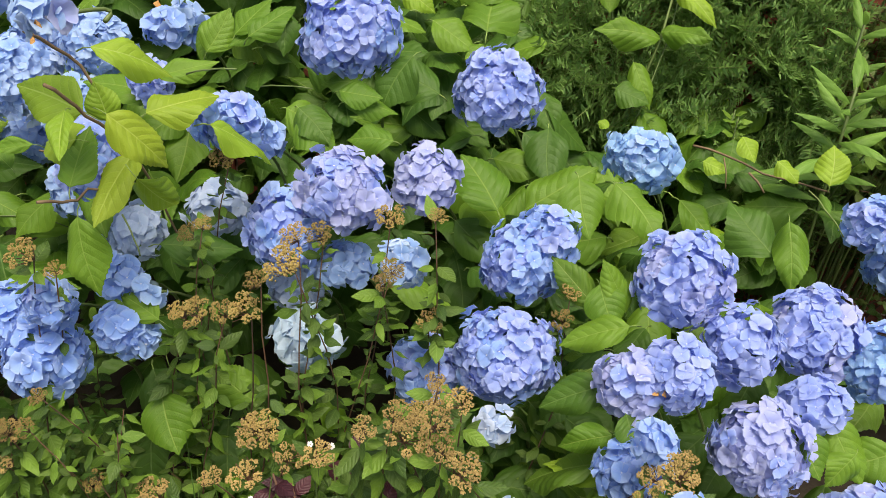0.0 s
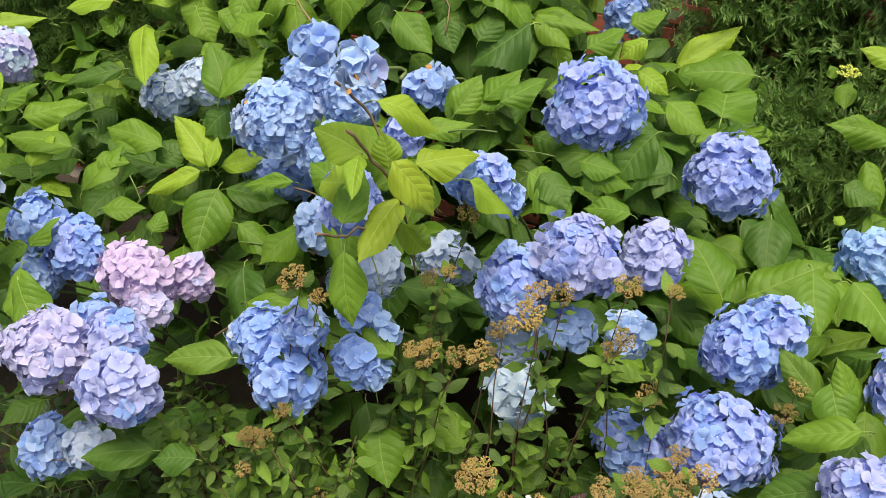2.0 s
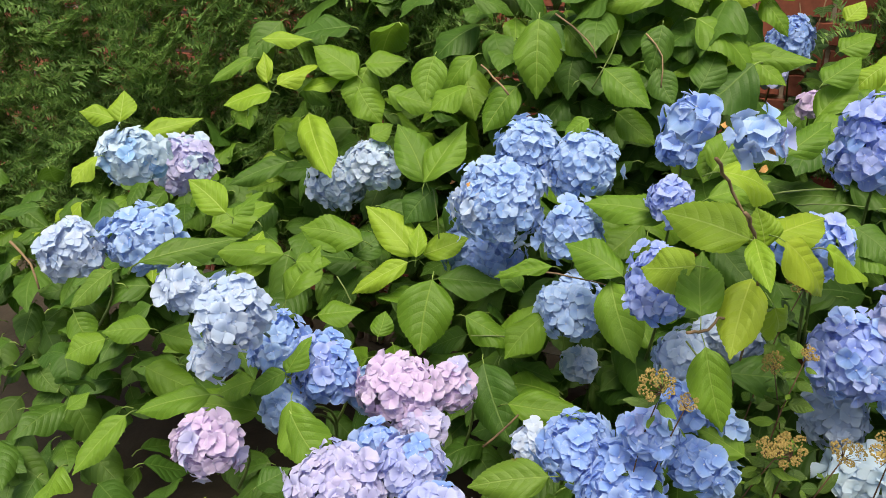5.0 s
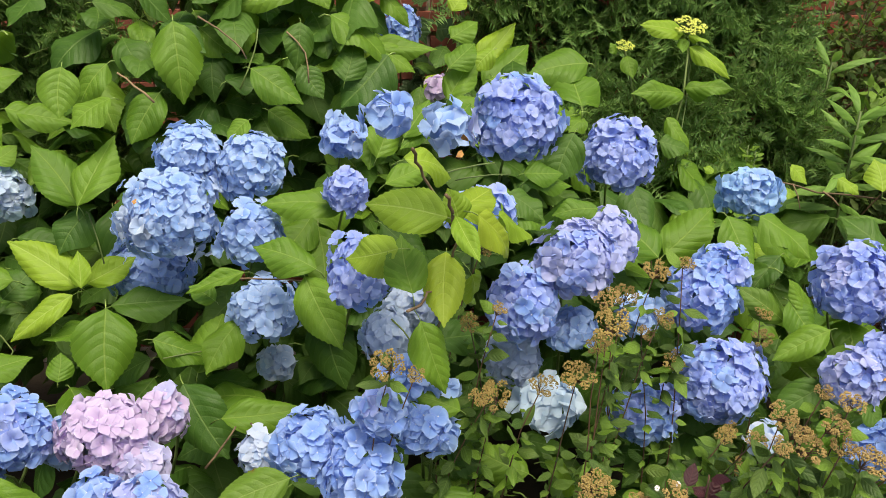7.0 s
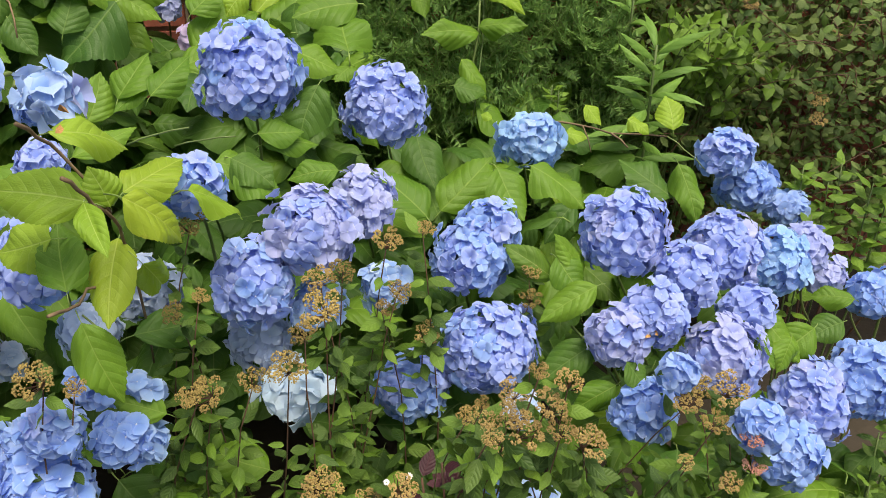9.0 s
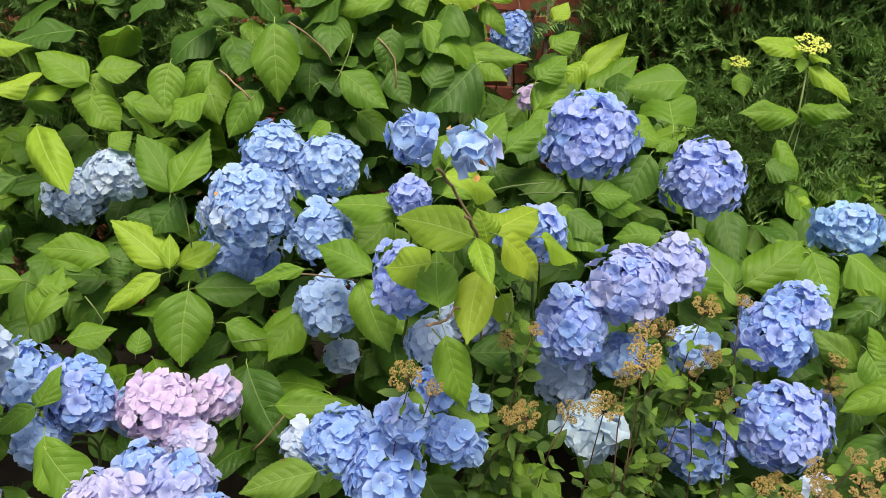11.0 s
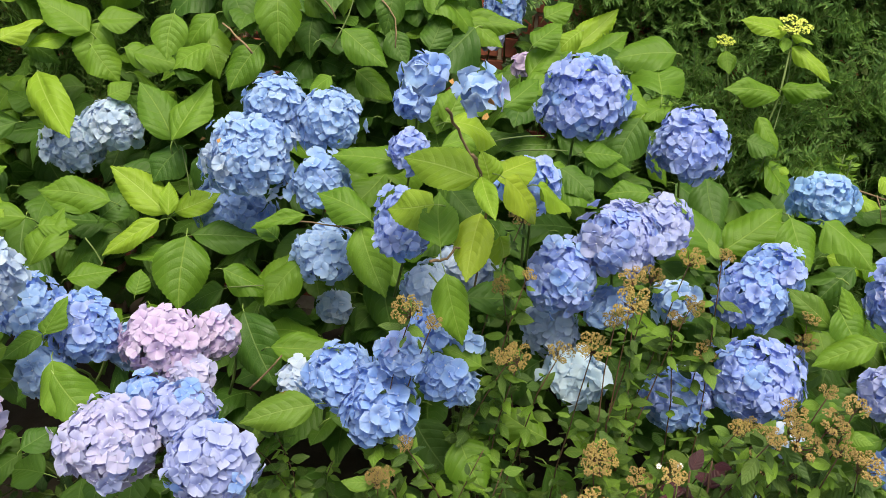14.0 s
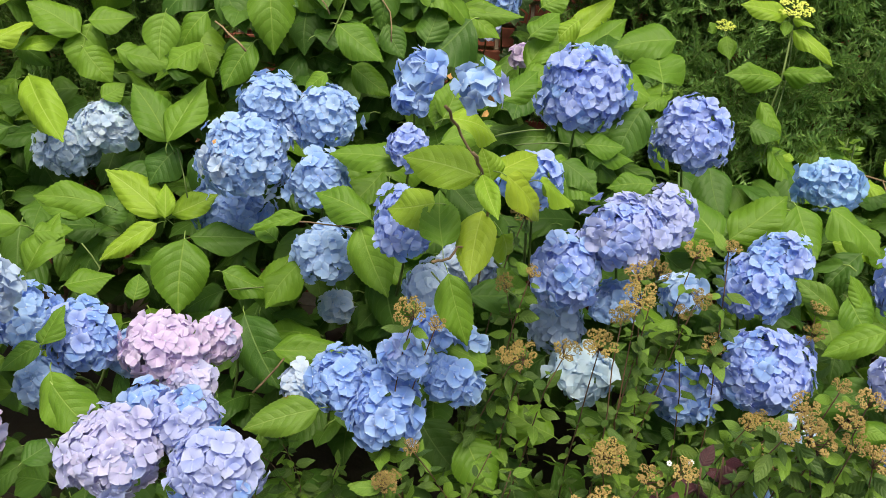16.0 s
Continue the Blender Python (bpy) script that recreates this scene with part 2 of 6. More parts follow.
class Soup:
    """Collects faces of one mesh."""

    def __init__(self):
        self.v, self.f, self.s, self.u = [], [], [], []

    def add(self, verts, faces, slot=0, uvs=None):
        k = len(self.v)
        self.v += [tuple(v) for v in verts]
        self.f += [tuple(i + k for i in f) for f in faces]
        self.s += [slot] * len(faces) if isinstance(slot, int) else list(slot)
        self.u += [tuple(q) for q in uvs] if uvs is not None else [(0.5, 0.5)] * len(verts)
        return self

    def tube(self, points, r0, r1, sides=6, slot=0):
        pts = [Vector(p) for p in points]
        verts, faces = [], []
        for i, p in enumerate(pts):
            d = (pts[min(i + 1, len(pts) - 1)] - pts[max(i - 1, 0)]).normalized()
            a = d.orthogonal().normalized() if i == 0 else (a - d * a.dot(d)).normalized()
            b = d.cross(a)
            r = r0 + (r1 - r0) * i / (len(pts) - 1)
            verts += [p + (a * math.cos(2 * math.pi * k / sides) + b * math.sin(2 * math.pi * k / sides)) * r for k in range(sides)]
        for i in range(len(pts) - 1):
            for k in range(sides):
                j = (k + 1) % sides
                faces.append((i * sides + k, i * sides + j, i * sides + sides + j, i * sides + sides + k))
        faces += [tuple(reversed(range(sides))), tuple(range((len(pts) - 1) * sides, len(pts) * sides))]
        return self.add(verts, faces, slot)

    def put(self, other, m):
        """A transformed copy of another soup."""
        return self.add([m @ Vector(v) for v in other.v], other.f, other.s, other.u)

    def mesh(self, name, mats, smooth=True):
        return mesh_of(name, self.v, self.f, mats, self.s, self.u, smooth)


def bent(a, b, sag=(0, 0, 0), n=6):
    """Points on an arc from a to b."""
    a, b, s = Vector(a), Vector(b), Vector(sag)
    return [a.lerp(b, i / n) + s * (4 * i / n * (1 - i / n)) for i in range(n + 1)]


def aligned(base, tip, facing, width):
    """The pose that lays a unit leaf from base to tip with that width, facing about that way."""
    base, tip = Vector(base), Vector(tip)
    y = tip - base
    length = y.length
    y.normalize()
    z = Vector(facing)
    z = (z - y * z.dot(y))
    z = z.normalized() if z.length > 1e-4 else y.orthogonal().normalized()
    x = y.cross(z)
    return Matrix(((x.x * width, y.x * length, z.x * length, base.x), (x.y * width, y.y * length, z.y * length, base.y), (x.z * width, y.z * length, z.z * length, base.z), (0, 0, 0, 1)))


# ---- leaves ----
OUTLINE = ((0, 0.02), (0.04, 0.15), (0.1, 0.29), (0.2, 0.415), (0.31, 0.485), (0.42, 0.5), (0.55, 0.465), (0.68, 0.375), (0.8, 0.245), (0.89, 0.125), (0.95, 0.05), (1, 0.005))
NARROW = ((0, 0.03), (0.1, 0.2), (0.25, 0.4), (0.42, 0.5), (0.6, 0.45), (0.8, 0.25), (1, 0.006))


def half_width(v, outline):
    for (a, p), (b, q) in zip(outline, outline[1:]):
        if v <= b:
            return p + (q - p) * (v - a) / (b - a)
    return outline[-1][1]


def leaf_soup(rows, cols, droop, fold, wave, curl, teeth=0.02, outline=OUTLINE, stalk=0.16, seed=0):
    """A leaf one long and one wide, from its base at the origin along +y, upper side +z."""
    rnd = random.Random(seed)
    s, verts, uvs, faces = Soup(), [], [], []
    ph, lop = rnd.uniform(0, 6), rnd.uniform(-0.06, 0.06)
    for i in range(rows + 1):
        v = i / rows
        half = half_width(v, outline)
        tooth = teeth * (0.7 + 0.3 * math.sin(9 * v + ph)) * (1 if i % 2 else -1) if 0 < i < rows else 0.0
        bend = lop * math.sin(math.pi * v) + 0.05 * curl * v * v
        for j in range(cols + 1):
            u = -1 + 2 * j / cols
            z = -droop * max(v - 0.15, 0) ** 2 + 0.1 * droop * v
            z += half * (fold * abs(u) * 0.75 - 0.26 * u * u * abs(u) + 0.05 * math.sin(math.pi * abs(u)))
            z += wave * math.sin(8 * v + ph + (1.6 if u > 0 else 0)) * u * u * half * 1.5 + curl * u * half * v
            z += 0.006 * math.sin(46 * (v - 0.2 * abs(u) ** 1.3) + 1) * abs(u) * (1.15 - abs(u)) * 2
            rim = max(0, abs(u) - 0.7) / 0.3
            verts.append((u * half * (1 + (1 - half) * tooth * rim) + bend, v + 0.014 * rim * (i % 2) * (i < rows), z))
            uvs.append((0.5 + u * 0.5 * (0.25 + 1.5 * half), v))
    for i in range(rows):
        for j in range(cols):
            a = i * (cols + 1) + j
            faces.append((a, a + 1, a + cols + 2, a + cols + 1))
    s.add(verts, faces, 0, uvs)
    if stalk:
        s.tube([(0, 0.22, -0.012), (0, 0.0, -0.012), (0, -stalk * 0.5, -0.04), (0, -stalk * 0.9, -0.13)], 0.008, 0.014, 5, 1)
    return s


SHAPES = [(0.14, 0.22, 0.10, 0.0), (0.3, 0.12, 0.16, 0.12), (0.05, 0.3, 0.08, -0.1), (0.42, 0.18, 0.12, 0.05), (0.2, 0.05, 0.22, -0.15), (0.1, 0.4, 0.1, 0.1), (0.55, 0.1, 0.14, 0.0), (-0.08, 0.25, 0.14, 0.08)]
BIG = [leaf_soup(32, 6, *sh, teeth=0.05, seed=i) for i, sh in enumerate(SHAPES)]
BIG_FAR = [leaf_soup(14, 4, *sh, teeth=0.04, seed=i) for i, sh in enumerate(SHAPES)]
BIG_MESH = {k: [b.mesh("hydrangea_leaf", [m, PETIOLE]) for b in BIG] for k, m in LEAF.items()}
FACING = Vector((0.05, -0.6, 0.8))
_turns = random.Random(5)


def leaf(shrub, base, tip, width, kind="green", shape=0, facing=None, label=""):
    f = Vector(facing) if facing else FACING + Vector((_turns.uniform(-0.25, 0.25), _turns.uniform(-0.2, 0.2), _turns.uniform(-0.2, 0.2)))
    width = min(width, 0.86 * (Vector(tip) - Vector(base)).length)
    return child("leaf", BIG_MESH[kind][shape % len(SHAPES)], shrub, aligned(base, tip, f, width), label)


# ---- flower heads ----
PETAL_ROWS = ((0.02, 0.05), (0.2, 0.21), (0.42, 0.44), (0.62, 0.55), (0.8, 0.45), (0.94, 0.22), (1.04, 0.02))
PETAL_ROWS_FAR = ((0.04, 0.06), (0.4, 0.46), (0.72, 0.54), (0.92, 0.3), (1.03, 0.04))


def floret_soup(seed, cup=0.25, spread=1.0, pointed=0.0, rows=PETAL_ROWS, steps=4):
    """Four broad, ruffled petals round a small eye, one in radius, facing +z."""
    rnd = random.Random(seed)
    s = Soup()
    for k in range(4):
        turn = Matrix.Rotation(math.pi / 2 * k + rnd.uniform(-0.14, 0.14), 4, "Z") @ Matrix.Rotation(rnd.uniform(-0.25, 0.12), 4, "Y") @ Matrix.Rotation(rnd.uniform(-0.2, 0.2), 4, "X")
        wide, up, long = rnd.uniform(0.9, 1.12) * spread, cup + rnd.uniform(-0.15, 0.2), rnd.uniform(0.88, 1.1)
        hollow, roll, ph, frill = rnd.uniform(-0.1, 0.35), rnd.uniform(0.2, 0.9), rnd.uniform(0, 6), rnd.uniform(0.03, 0.07)
        verts, uvs, faces = [], [], []
        for r, h in rows:
            h *= 1 - 0.25 * pointed * max(0, r - 0.5)
            for q in range(steps + 1):
                j = -1 + 2 * q / steps
                z = up * r * (1.25 - 0.5 * r) + hollow * j * j * h - roll * max(0, r - 0.5) ** 2 + 0.05 * (k % 2) * r
                z += frill * math.sin(5.5 * r + 3 * j + ph) * (abs(j) + max(0, r - 0.6)) - 0.05 * (1 - abs(j)) * r
                verts.append(turn @ Vector((r * long * (1 - 0.07 * j * j), j * h * wide, z)))
                uvs.append((0.5 + j * 0.5, r))
        for i in range(len(rows) - 1):
            for j in range(steps):
                q = i * (steps + 1) + j
                faces.append((q, q + steps + 1, q + steps + 2, q + 1))
        s.add(verts, faces, 0, uvs)
    e = 0.075
    s.add([(e, 0, 0.06), (0, e, 0.06), (-e, 0, 0.06), (0, -e, 0.06), (0, 0, 0.06 + e)], [(0, 1, 4), (1, 2, 4), (2, 3, 4), (3, 0, 4)], 1)
    return s


FLORETS = [floret_soup(i, (0.12, 0.3, 0.45, 0.2, 0.0, 0.35)[i], (1.0, 0.92, 1.08, 1.0, 1.1, 0.9)[i], (0, 0.6, 0.2, 0.9, 0.4, 0.0)[i]) for i in range(6)]
FLORETS_FAR = [floret_soup(i, 0.2, 1.0, 0.3, PETAL_ROWS_FAR, 2) for i in range(4)]
FLORET_MESH = {k: [f.mesh("floret", [m, FLORET_EYE]) for f in FLORETS] for k, m in PETAL.items()}
HEADS = []


def dome(radii, lobes, d):
    """How far out the florets stand in a direction."""
    r = 1 / math.sqrt(sum((d[i] / radii[i]) ** 2 for i in range(3)))
    return r * (1 + lobes * (noise.noise(Vector(d) * 2.2 + Vector((radii[0] * 91, radii[2] * 57, 3)))))


def flower_head(shrub, centre, radii, kind="blue", second=None, floret=0.0185, lobes=0.27, single=True, root=None, label="rounded blue flower head with lilac-blue florets", seed=0):
    """A rounded head of four-petalled florets on its stalk. single: every outer floret is a piece of its own."""
    rnd = random.Random(seed * 7 + 3)
    centre = Vector(centre)
    HEADS.append((centre, max(radii)))
    # core ball added to block light; its dark colour stands for stalks in shade
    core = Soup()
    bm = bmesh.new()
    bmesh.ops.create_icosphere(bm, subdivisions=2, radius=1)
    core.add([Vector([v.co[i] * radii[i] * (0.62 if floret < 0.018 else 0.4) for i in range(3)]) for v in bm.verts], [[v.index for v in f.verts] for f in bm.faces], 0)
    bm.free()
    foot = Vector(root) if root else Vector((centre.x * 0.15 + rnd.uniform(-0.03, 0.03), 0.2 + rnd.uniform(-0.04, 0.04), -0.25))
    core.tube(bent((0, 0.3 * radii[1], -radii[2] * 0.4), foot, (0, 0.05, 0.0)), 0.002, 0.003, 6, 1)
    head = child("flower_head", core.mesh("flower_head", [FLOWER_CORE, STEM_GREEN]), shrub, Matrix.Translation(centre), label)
    mean = sum(radii) / 3
    rest = Soup()
    for layer, n in ((0, int(4 * math.pi * mean * mean / (floret * floret * 2.3))), (1, int(4 * math.pi * mean * mean / (floret * floret * 1.55)))):
        spin = rnd.uniform(0, 6)
        for i in range(n):
            z = 1 - 2 * (i + 0.5) / n
            if z < -0.72:
                continue
            a = spin + i * 2.39996
            q = math.sqrt(1 - z * z)
            d = Vector((q * math.cos(a), q * math.sin(a), z)) + Vector([rnd.uniform(-0.1, 0.1) for _ in range(3)])
            d.normalize()
            if d.y > 0.4:
                continue
            p = d * dome(radii, lobes, d) * (rnd.uniform(0.88, 1.06) if layer else rnd.uniform(0.78, 0.88))
            out = Vector((d.x / radii[0], d.y / radii[1], d.z / radii[2])).normalized() + Vector([rnd.uniform(-0.4, 0.4) for _ in range(3)]) + Vector((0, -0.05, 0.12))
            m = Matrix.Translation(p) @ out.to_track_quat("Z", "Y").to_matrix().to_4x4() @ Matrix.Rotation(rnd.uniform(0, 6), 4, "Z") @ Matrix.Scale(floret * rnd.uniform(0.92, 1.3), 4)
            which = second if second and noise.noise(d * 1.3 + centre * 9) > 0.2 else kind
            k = rnd.randrange(len(FLORETS))
            if single and layer:
                ob = new("floret", FLORET_MESH[which][k])
                ob.parent = head
                ob.matrix_basis = m
            else:
                rest.put(FLORETS_FAR[k % 4], m)
    child("petal_mass", rest.mesh("petal_mass", [PETAL[kind], FLORET_EYE]), head, Matrix.Translation(centre), kind="stuff")
    return head

# ---- ground and wall ----
def ground_sheet():
    s = Soup()
    n, half = 90, 45.0
    def at(k):
        q = -1 + 2 * k / n
        return math.copysign(abs(q) ** 3.2, q) * half
    verts = []
    for j in range(n + 1):
        for i in range(n + 1):
            x, y = at(i), at(j) + 1.2
            near = max(0, 1 - math.hypot(x, y - 1.2) / 5)
            verts.append((x, y, 0.05 * near * noise.noise(Vector((x * 3, y * 3, 0)))))
    s.add(verts, [(j * (n + 1) + i, j * (n + 1) + i + 1, (j + 1) * (n + 1) + i + 1, (j + 1) * (n + 1) + i) for j in range(n) for i in range(n)])
    return tagged(new("ground", s.mesh("ground", [SOIL])), "dark bare garden soil under the shrubs", "ground", kind="structure")


ground_sheet()
WALL_Y = 2.72


def box(x0, y0, z0, x1, y1, z1):
    v = [(x, y, z) for z in (z0, z1) for y in (y0, y1) for x in (x0, x1)]
    return v, [(0, 2, 3, 1), (4, 5, 7, 6), (0, 1, 5, 4), (2, 6, 7, 3), (0, 4, 6, 2), (1, 3, 7, 5)]


wall = tagged(new("wall_north", Soup().add(*box(-9, WALL_Y, -0.1, 9, WALL_Y + 0.25, 1.95)).mesh("wall_north", [MORTAR], False)), "red brick garden wall with pale mortar joints", "wall", kind="structure")

# ---- the hydrangeas ----
west = thing("hydrangea_shrub", (-0.9, 1.7, 0), "hydrangea shrub with pink, mauve and pale blue mophead flowers", "shrub", "hydrangeas along the wall")
middle = thing("hydrangea_shrub", (0.0, 1.75, 0), "hydrangea shrub with large blue and violet mophead flowers", "shrub", "hydrangeas along the wall")
east = thing("hydrangea_shrub", (0.85, 1.7, 0), "hydrangea shrub crowded with violet-blue mophead flowers", "shrub", "hydrangeas along the wall")

# ---- the hydrangeas' flower heads ----
flower_head(middle, (0.098, 1.473, 1.240), (0.070, 0.071, 0.074), "violet", "blue", 0.0149, single=True, label="rounded violet-blue flower head with blue florets", seed=0)
flower_head(middle, (0.321, 1.620, 1.128), (0.068, 0.069, 0.072), "violet", None, 0.0149, single=True, label="rounded violet-blue flower head", seed=1)
flower_head(east, (0.588, 1.596, 1.061), (0.057, 0.051, 0.046), "cyan", "sky", 0.0165, single=True, label="pale cyan-blue flower head with sky-blue florets", seed=2)
flower_head(middle, (0.171, 1.244, 1.080), (0.057, 0.059, 0.062), "lilac", "violet", 0.0149, single=True, label="lilac-blue flower head with violet-blue florets", seed=3)
flower_head(middle, (0.092, 1.230, 1.008), (0.049, 0.058, 0.068), "violet", "blue", 0.0149, single=True, label="rounded violet-blue flower head with blue florets", seed=4)
flower_head(middle, (0.256, 1.395, 1.043), (0.045, 0.048, 0.056), "lilac", None, 0.0149, single=True, label="lilac-blue flower head", seed=5)
flower_head(middle, (0.430, 1.365, 0.952), (0.062, 0.063, 0.062), "blue", "violet", 0.0149, single=True, label="rounded blue flower head with violet-blue florets", seed=6)
flower_head(middle, (0.462, 1.378, 0.992), (0.045, 0.045, 0.045), "blue", "violet", 0.0149, single=True, label="rounded blue flower head with violet-blue florets", seed=7)
flower_head(middle, (0.435, 1.250, 0.852), (0.075, 0.071, 0.069), "violet", "blue", 0.0149, single=True, label="rounded violet-blue flower head with blue florets", seed=8)
flower_head(middle, (-0.464, 1.486, 1.170), (0.051, 0.054, 0.059), "sky", None, 0.0149, single=True, label="rounded sky-blue flower head", seed=9)
flower_head(middle, (-0.359, 1.466, 1.159), (0.055, 0.056, 0.058), "sky", None, 0.0149, single=True, label="rounded sky-blue flower head", seed=10)
flower_head(middle, (-0.494, 1.418, 1.092), (0.077, 0.075, 0.075), "sky", "grey", 0.0149, single=True, label="rounded sky-blue flower head with blue florets", seed=11)
flower_head(middle, (-0.355, 1.398, 1.059), (0.049, 0.052, 0.056), "sky", "blue", 0.0149, single=True, label="rounded sky-blue flower head with blue florets", seed=12)
flower_head(west, (-0.579, 1.544, 0.928), (0.080, 0.067, 0.055), "blue", "grey", 0.0149, single=False, label="rounded blue flower head with blue florets", seed=13)
flower_head(middle, (-0.332, 1.346, 0.946), (0.059, 0.053, 0.048), "sky", None, 0.0149, single=False, label="rounded sky-blue flower head", seed=14)
flower_head(middle, (-0.162, 1.152, 1.103), (0.038, 0.047, 0.058), "violet", "blue", 0.0149, single=True, label="rounded violet-blue flower head with blue florets", seed=15)
flower_head(middle, (-0.333, 1.416, 0.793), (0.030, 0.028, 0.026), "grey", None, 0.0149, single=False, label="shaded greyish blue flower head", seed=16)
flower_head(middle, (-0.228, 1.030, 0.900), (0.045, 0.046, 0.055), "blue", "sky", 0.0149, single=True, label="rounded blue flower head with sky-blue florets", seed=17)
flower_head(middle, (-0.157, 0.990, 0.888), (0.050, 0.052, 0.060), "blue", None, 0.0149, single=True, label="rounded blue flower head", seed=18)
flower_head(middle, (-0.127, 0.982, 0.989), (0.030, 0.030, 0.030), "blue", "violet", 0.0149, single=True, label="rounded blue flower head with violet-blue florets", seed=19)
flower_head(middle, (-0.306, 1.086, 0.847), (0.032, 0.029, 0.027), "grey", None, 0.0149, single=False, label="shaded greyish blue flower head", seed=20)
flower_head(middle, (-0.512, 1.053, 0.911), (0.058, 0.055, 0.053), "pink", None, 0.0149, single=True, label="pale pink flower head", seed=21)
flower_head(middle, (-0.452, 1.121, 0.888), (0.027, 0.038, 0.049), "pink", "mauve", 0.0149, single=True, label="pale pink flower head with mauve florets", seed=22)
flower_head(middle, (-0.466, 1.026, 0.874), (0.039, 0.034, 0.029), "mauve", "pink", 0.0149, single=False, label="pinkish mauve flower head with pink florets", seed=23)
flower_head(middle, (-0.513, 0.870, 0.862), (0.065, 0.061, 0.058), "mauve", "lilac", 0.0149, single=True, label="pinkish mauve flower head with lilac-blue florets", seed=24)
flower_head(middle, (-0.492, 0.945, 0.884), (0.033, 0.031, 0.029), "blue", None, 0.0149, single=False, label="rounded blue flower head", seed=25)
flower_head(middle, (-0.363, 0.864, 0.856), (0.054, 0.056, 0.060), "lilac", "blue", 0.0149, single=True, label="lilac-blue flower head with blue florets", seed=26)
flower_head(middle, (-0.430, 0.927, 0.880), (0.042, 0.041, 0.042), "lilac", "blue", 0.0149, single=True, label="lilac-blue flower head with blue florets", seed=27)
flower_head(west, (-0.975, 1.643, 0.992), (0.071, 0.062, 0.053), "grey", "pale", 0.0149, single=True, label="pale greyish blue flower head", seed=28)
flower_head(west, (-0.895, 1.666, 1.034), (0.056, 0.056, 0.057), "grey", "pale", 0.0149, single=True, label="pale greyish lilac flower head", seed=29)
flower_head(middle, (0.314, 1.246, 0.794), (0.055, 0.053, 0.051), "blue", "violet", 0.0149, single=True, label="rounded blue flower head with violet-blue florets", seed=30)
flower_head(middle, (0.138, 1.195, 0.845), (0.041, 0.042, 0.043), "pale", None, 0.0250, single=True, root=(0.01, 0.09, -0.03), label="loose very pale blue flower head", seed=31)
flower_head(middle, (0.084, 1.279, 0.880), (0.040, 0.045, 0.052), "grey", "sky", 0.0149, single=False, label="shaded greyish blue flower head with sky-blue florets", seed=32)
flower_head(middle, (-0.124, 1.185, 0.985), (0.034, 0.034, 0.036), "grey", None, 0.0149, single=False, label="shaded greyish blue flower head", seed=33)
flower_head(east, (0.985, 1.591, 1.011), (0.048, 0.046, 0.045), "blue", "violet", 0.0149, single=True, label="rounded blue flower head with violet-blue florets", seed=34)
flower_head(east, (1.060, 1.620, 0.926), (0.058, 0.052, 0.047), "blue", "sky", 0.0149, single=True, label="rounded blue flower head with sky-blue florets", seed=35)
flower_head(east, (1.222, 1.706, 0.824), (0.045, 0.041, 0.037), "blue", None, 0.0149, single=False, label="rounded blue flower head", seed=36)
flower_head(east, (1.121, 1.400, 0.828), (0.036, 0.036, 0.037), "lilac", None, 0.0149, single=False, label="lilac-blue flower head", seed=37)
flower_head(east, (1.053, 1.386, 0.904), (0.041, 0.041, 0.042), "lilac", None, 0.0149, single=False, label="lilac-blue flower head", seed=38)
flower_head(east, (1.192, 1.351, 0.816), (0.043, 0.042, 0.041), "blue", "grey", 0.0149, single=False, label="rounded blue flower head with blue florets", seed=39)
flower_head(east, (0.668, 1.317, 0.998), (0.062, 0.067, 0.072), "violet", "lilac", 0.0149, single=True, label="rounded violet-blue flower head with lilac-blue florets", seed=40)
flower_head(east, (0.761, 1.265, 0.940), (0.044, 0.051, 0.059), "violet", None, 0.0149, single=True, label="rounded violet-blue flower head", seed=41)
flower_head(east, (0.872, 1.355, 0.929), (0.060, 0.063, 0.069), "violet", "lilac", 0.0149, single=True, label="rounded violet-blue flower head with lilac-blue florets", seed=42)
flower_head(east, (0.976, 1.350, 0.901), (0.049, 0.056, 0.064), "cyan", "blue", 0.0149, single=True, label="pale cyan-blue flower head with blue florets", seed=43)
flower_head(east, (0.881, 1.260, 0.872), (0.042, 0.038, 0.035), "violet", None, 0.0149, single=False, label="rounded violet-blue flower head", seed=44)
flower_head(east, (0.619, 1.179, 0.903), (0.046, 0.044, 0.043), "lilac", "violet", 0.0149, single=True, label="lilac-blue flower head with violet-blue florets", seed=45)
flower_head(east, (0.674, 1.182, 0.928), (0.045, 0.048, 0.052), "violet", None, 0.0149, single=True, label="rounded violet-blue flower head", seed=46)
flower_head(east, (0.813, 1.199, 0.822), (0.063, 0.064, 0.066), "lilac", "violet", 0.0149, single=True, label="lilac-blue flower head with violet-blue florets", seed=47)
flower_head(east, (0.969, 1.172, 0.732), (0.061, 0.066, 0.071), "violet", "lilac", 0.0149, single=True, label="rounded violet-blue flower head with lilac-blue florets", seed=48)
flower_head(east, (1.067, 1.178, 0.764), (0.057, 0.063, 0.072), "blue", None, 0.0149, single=True, label="rounded blue flower head", seed=49)
flower_head(east, (0.881, 1.080, 0.717), (0.048, 0.047, 0.047), "blue", None, 0.0149, single=True, label="rounded blue flower head", seed=50)
flower_head(east, (0.690, 0.900, 0.949), (0.028, 0.029, 0.032), "blue", None, 0.0149, single=False, label="rounded blue flower head", seed=51)
flower_head(east, (0.640, 1.098, 0.819), (0.042, 0.044, 0.048), "blue", None, 0.0149, single=True, label="rounded blue flower head", seed=52)
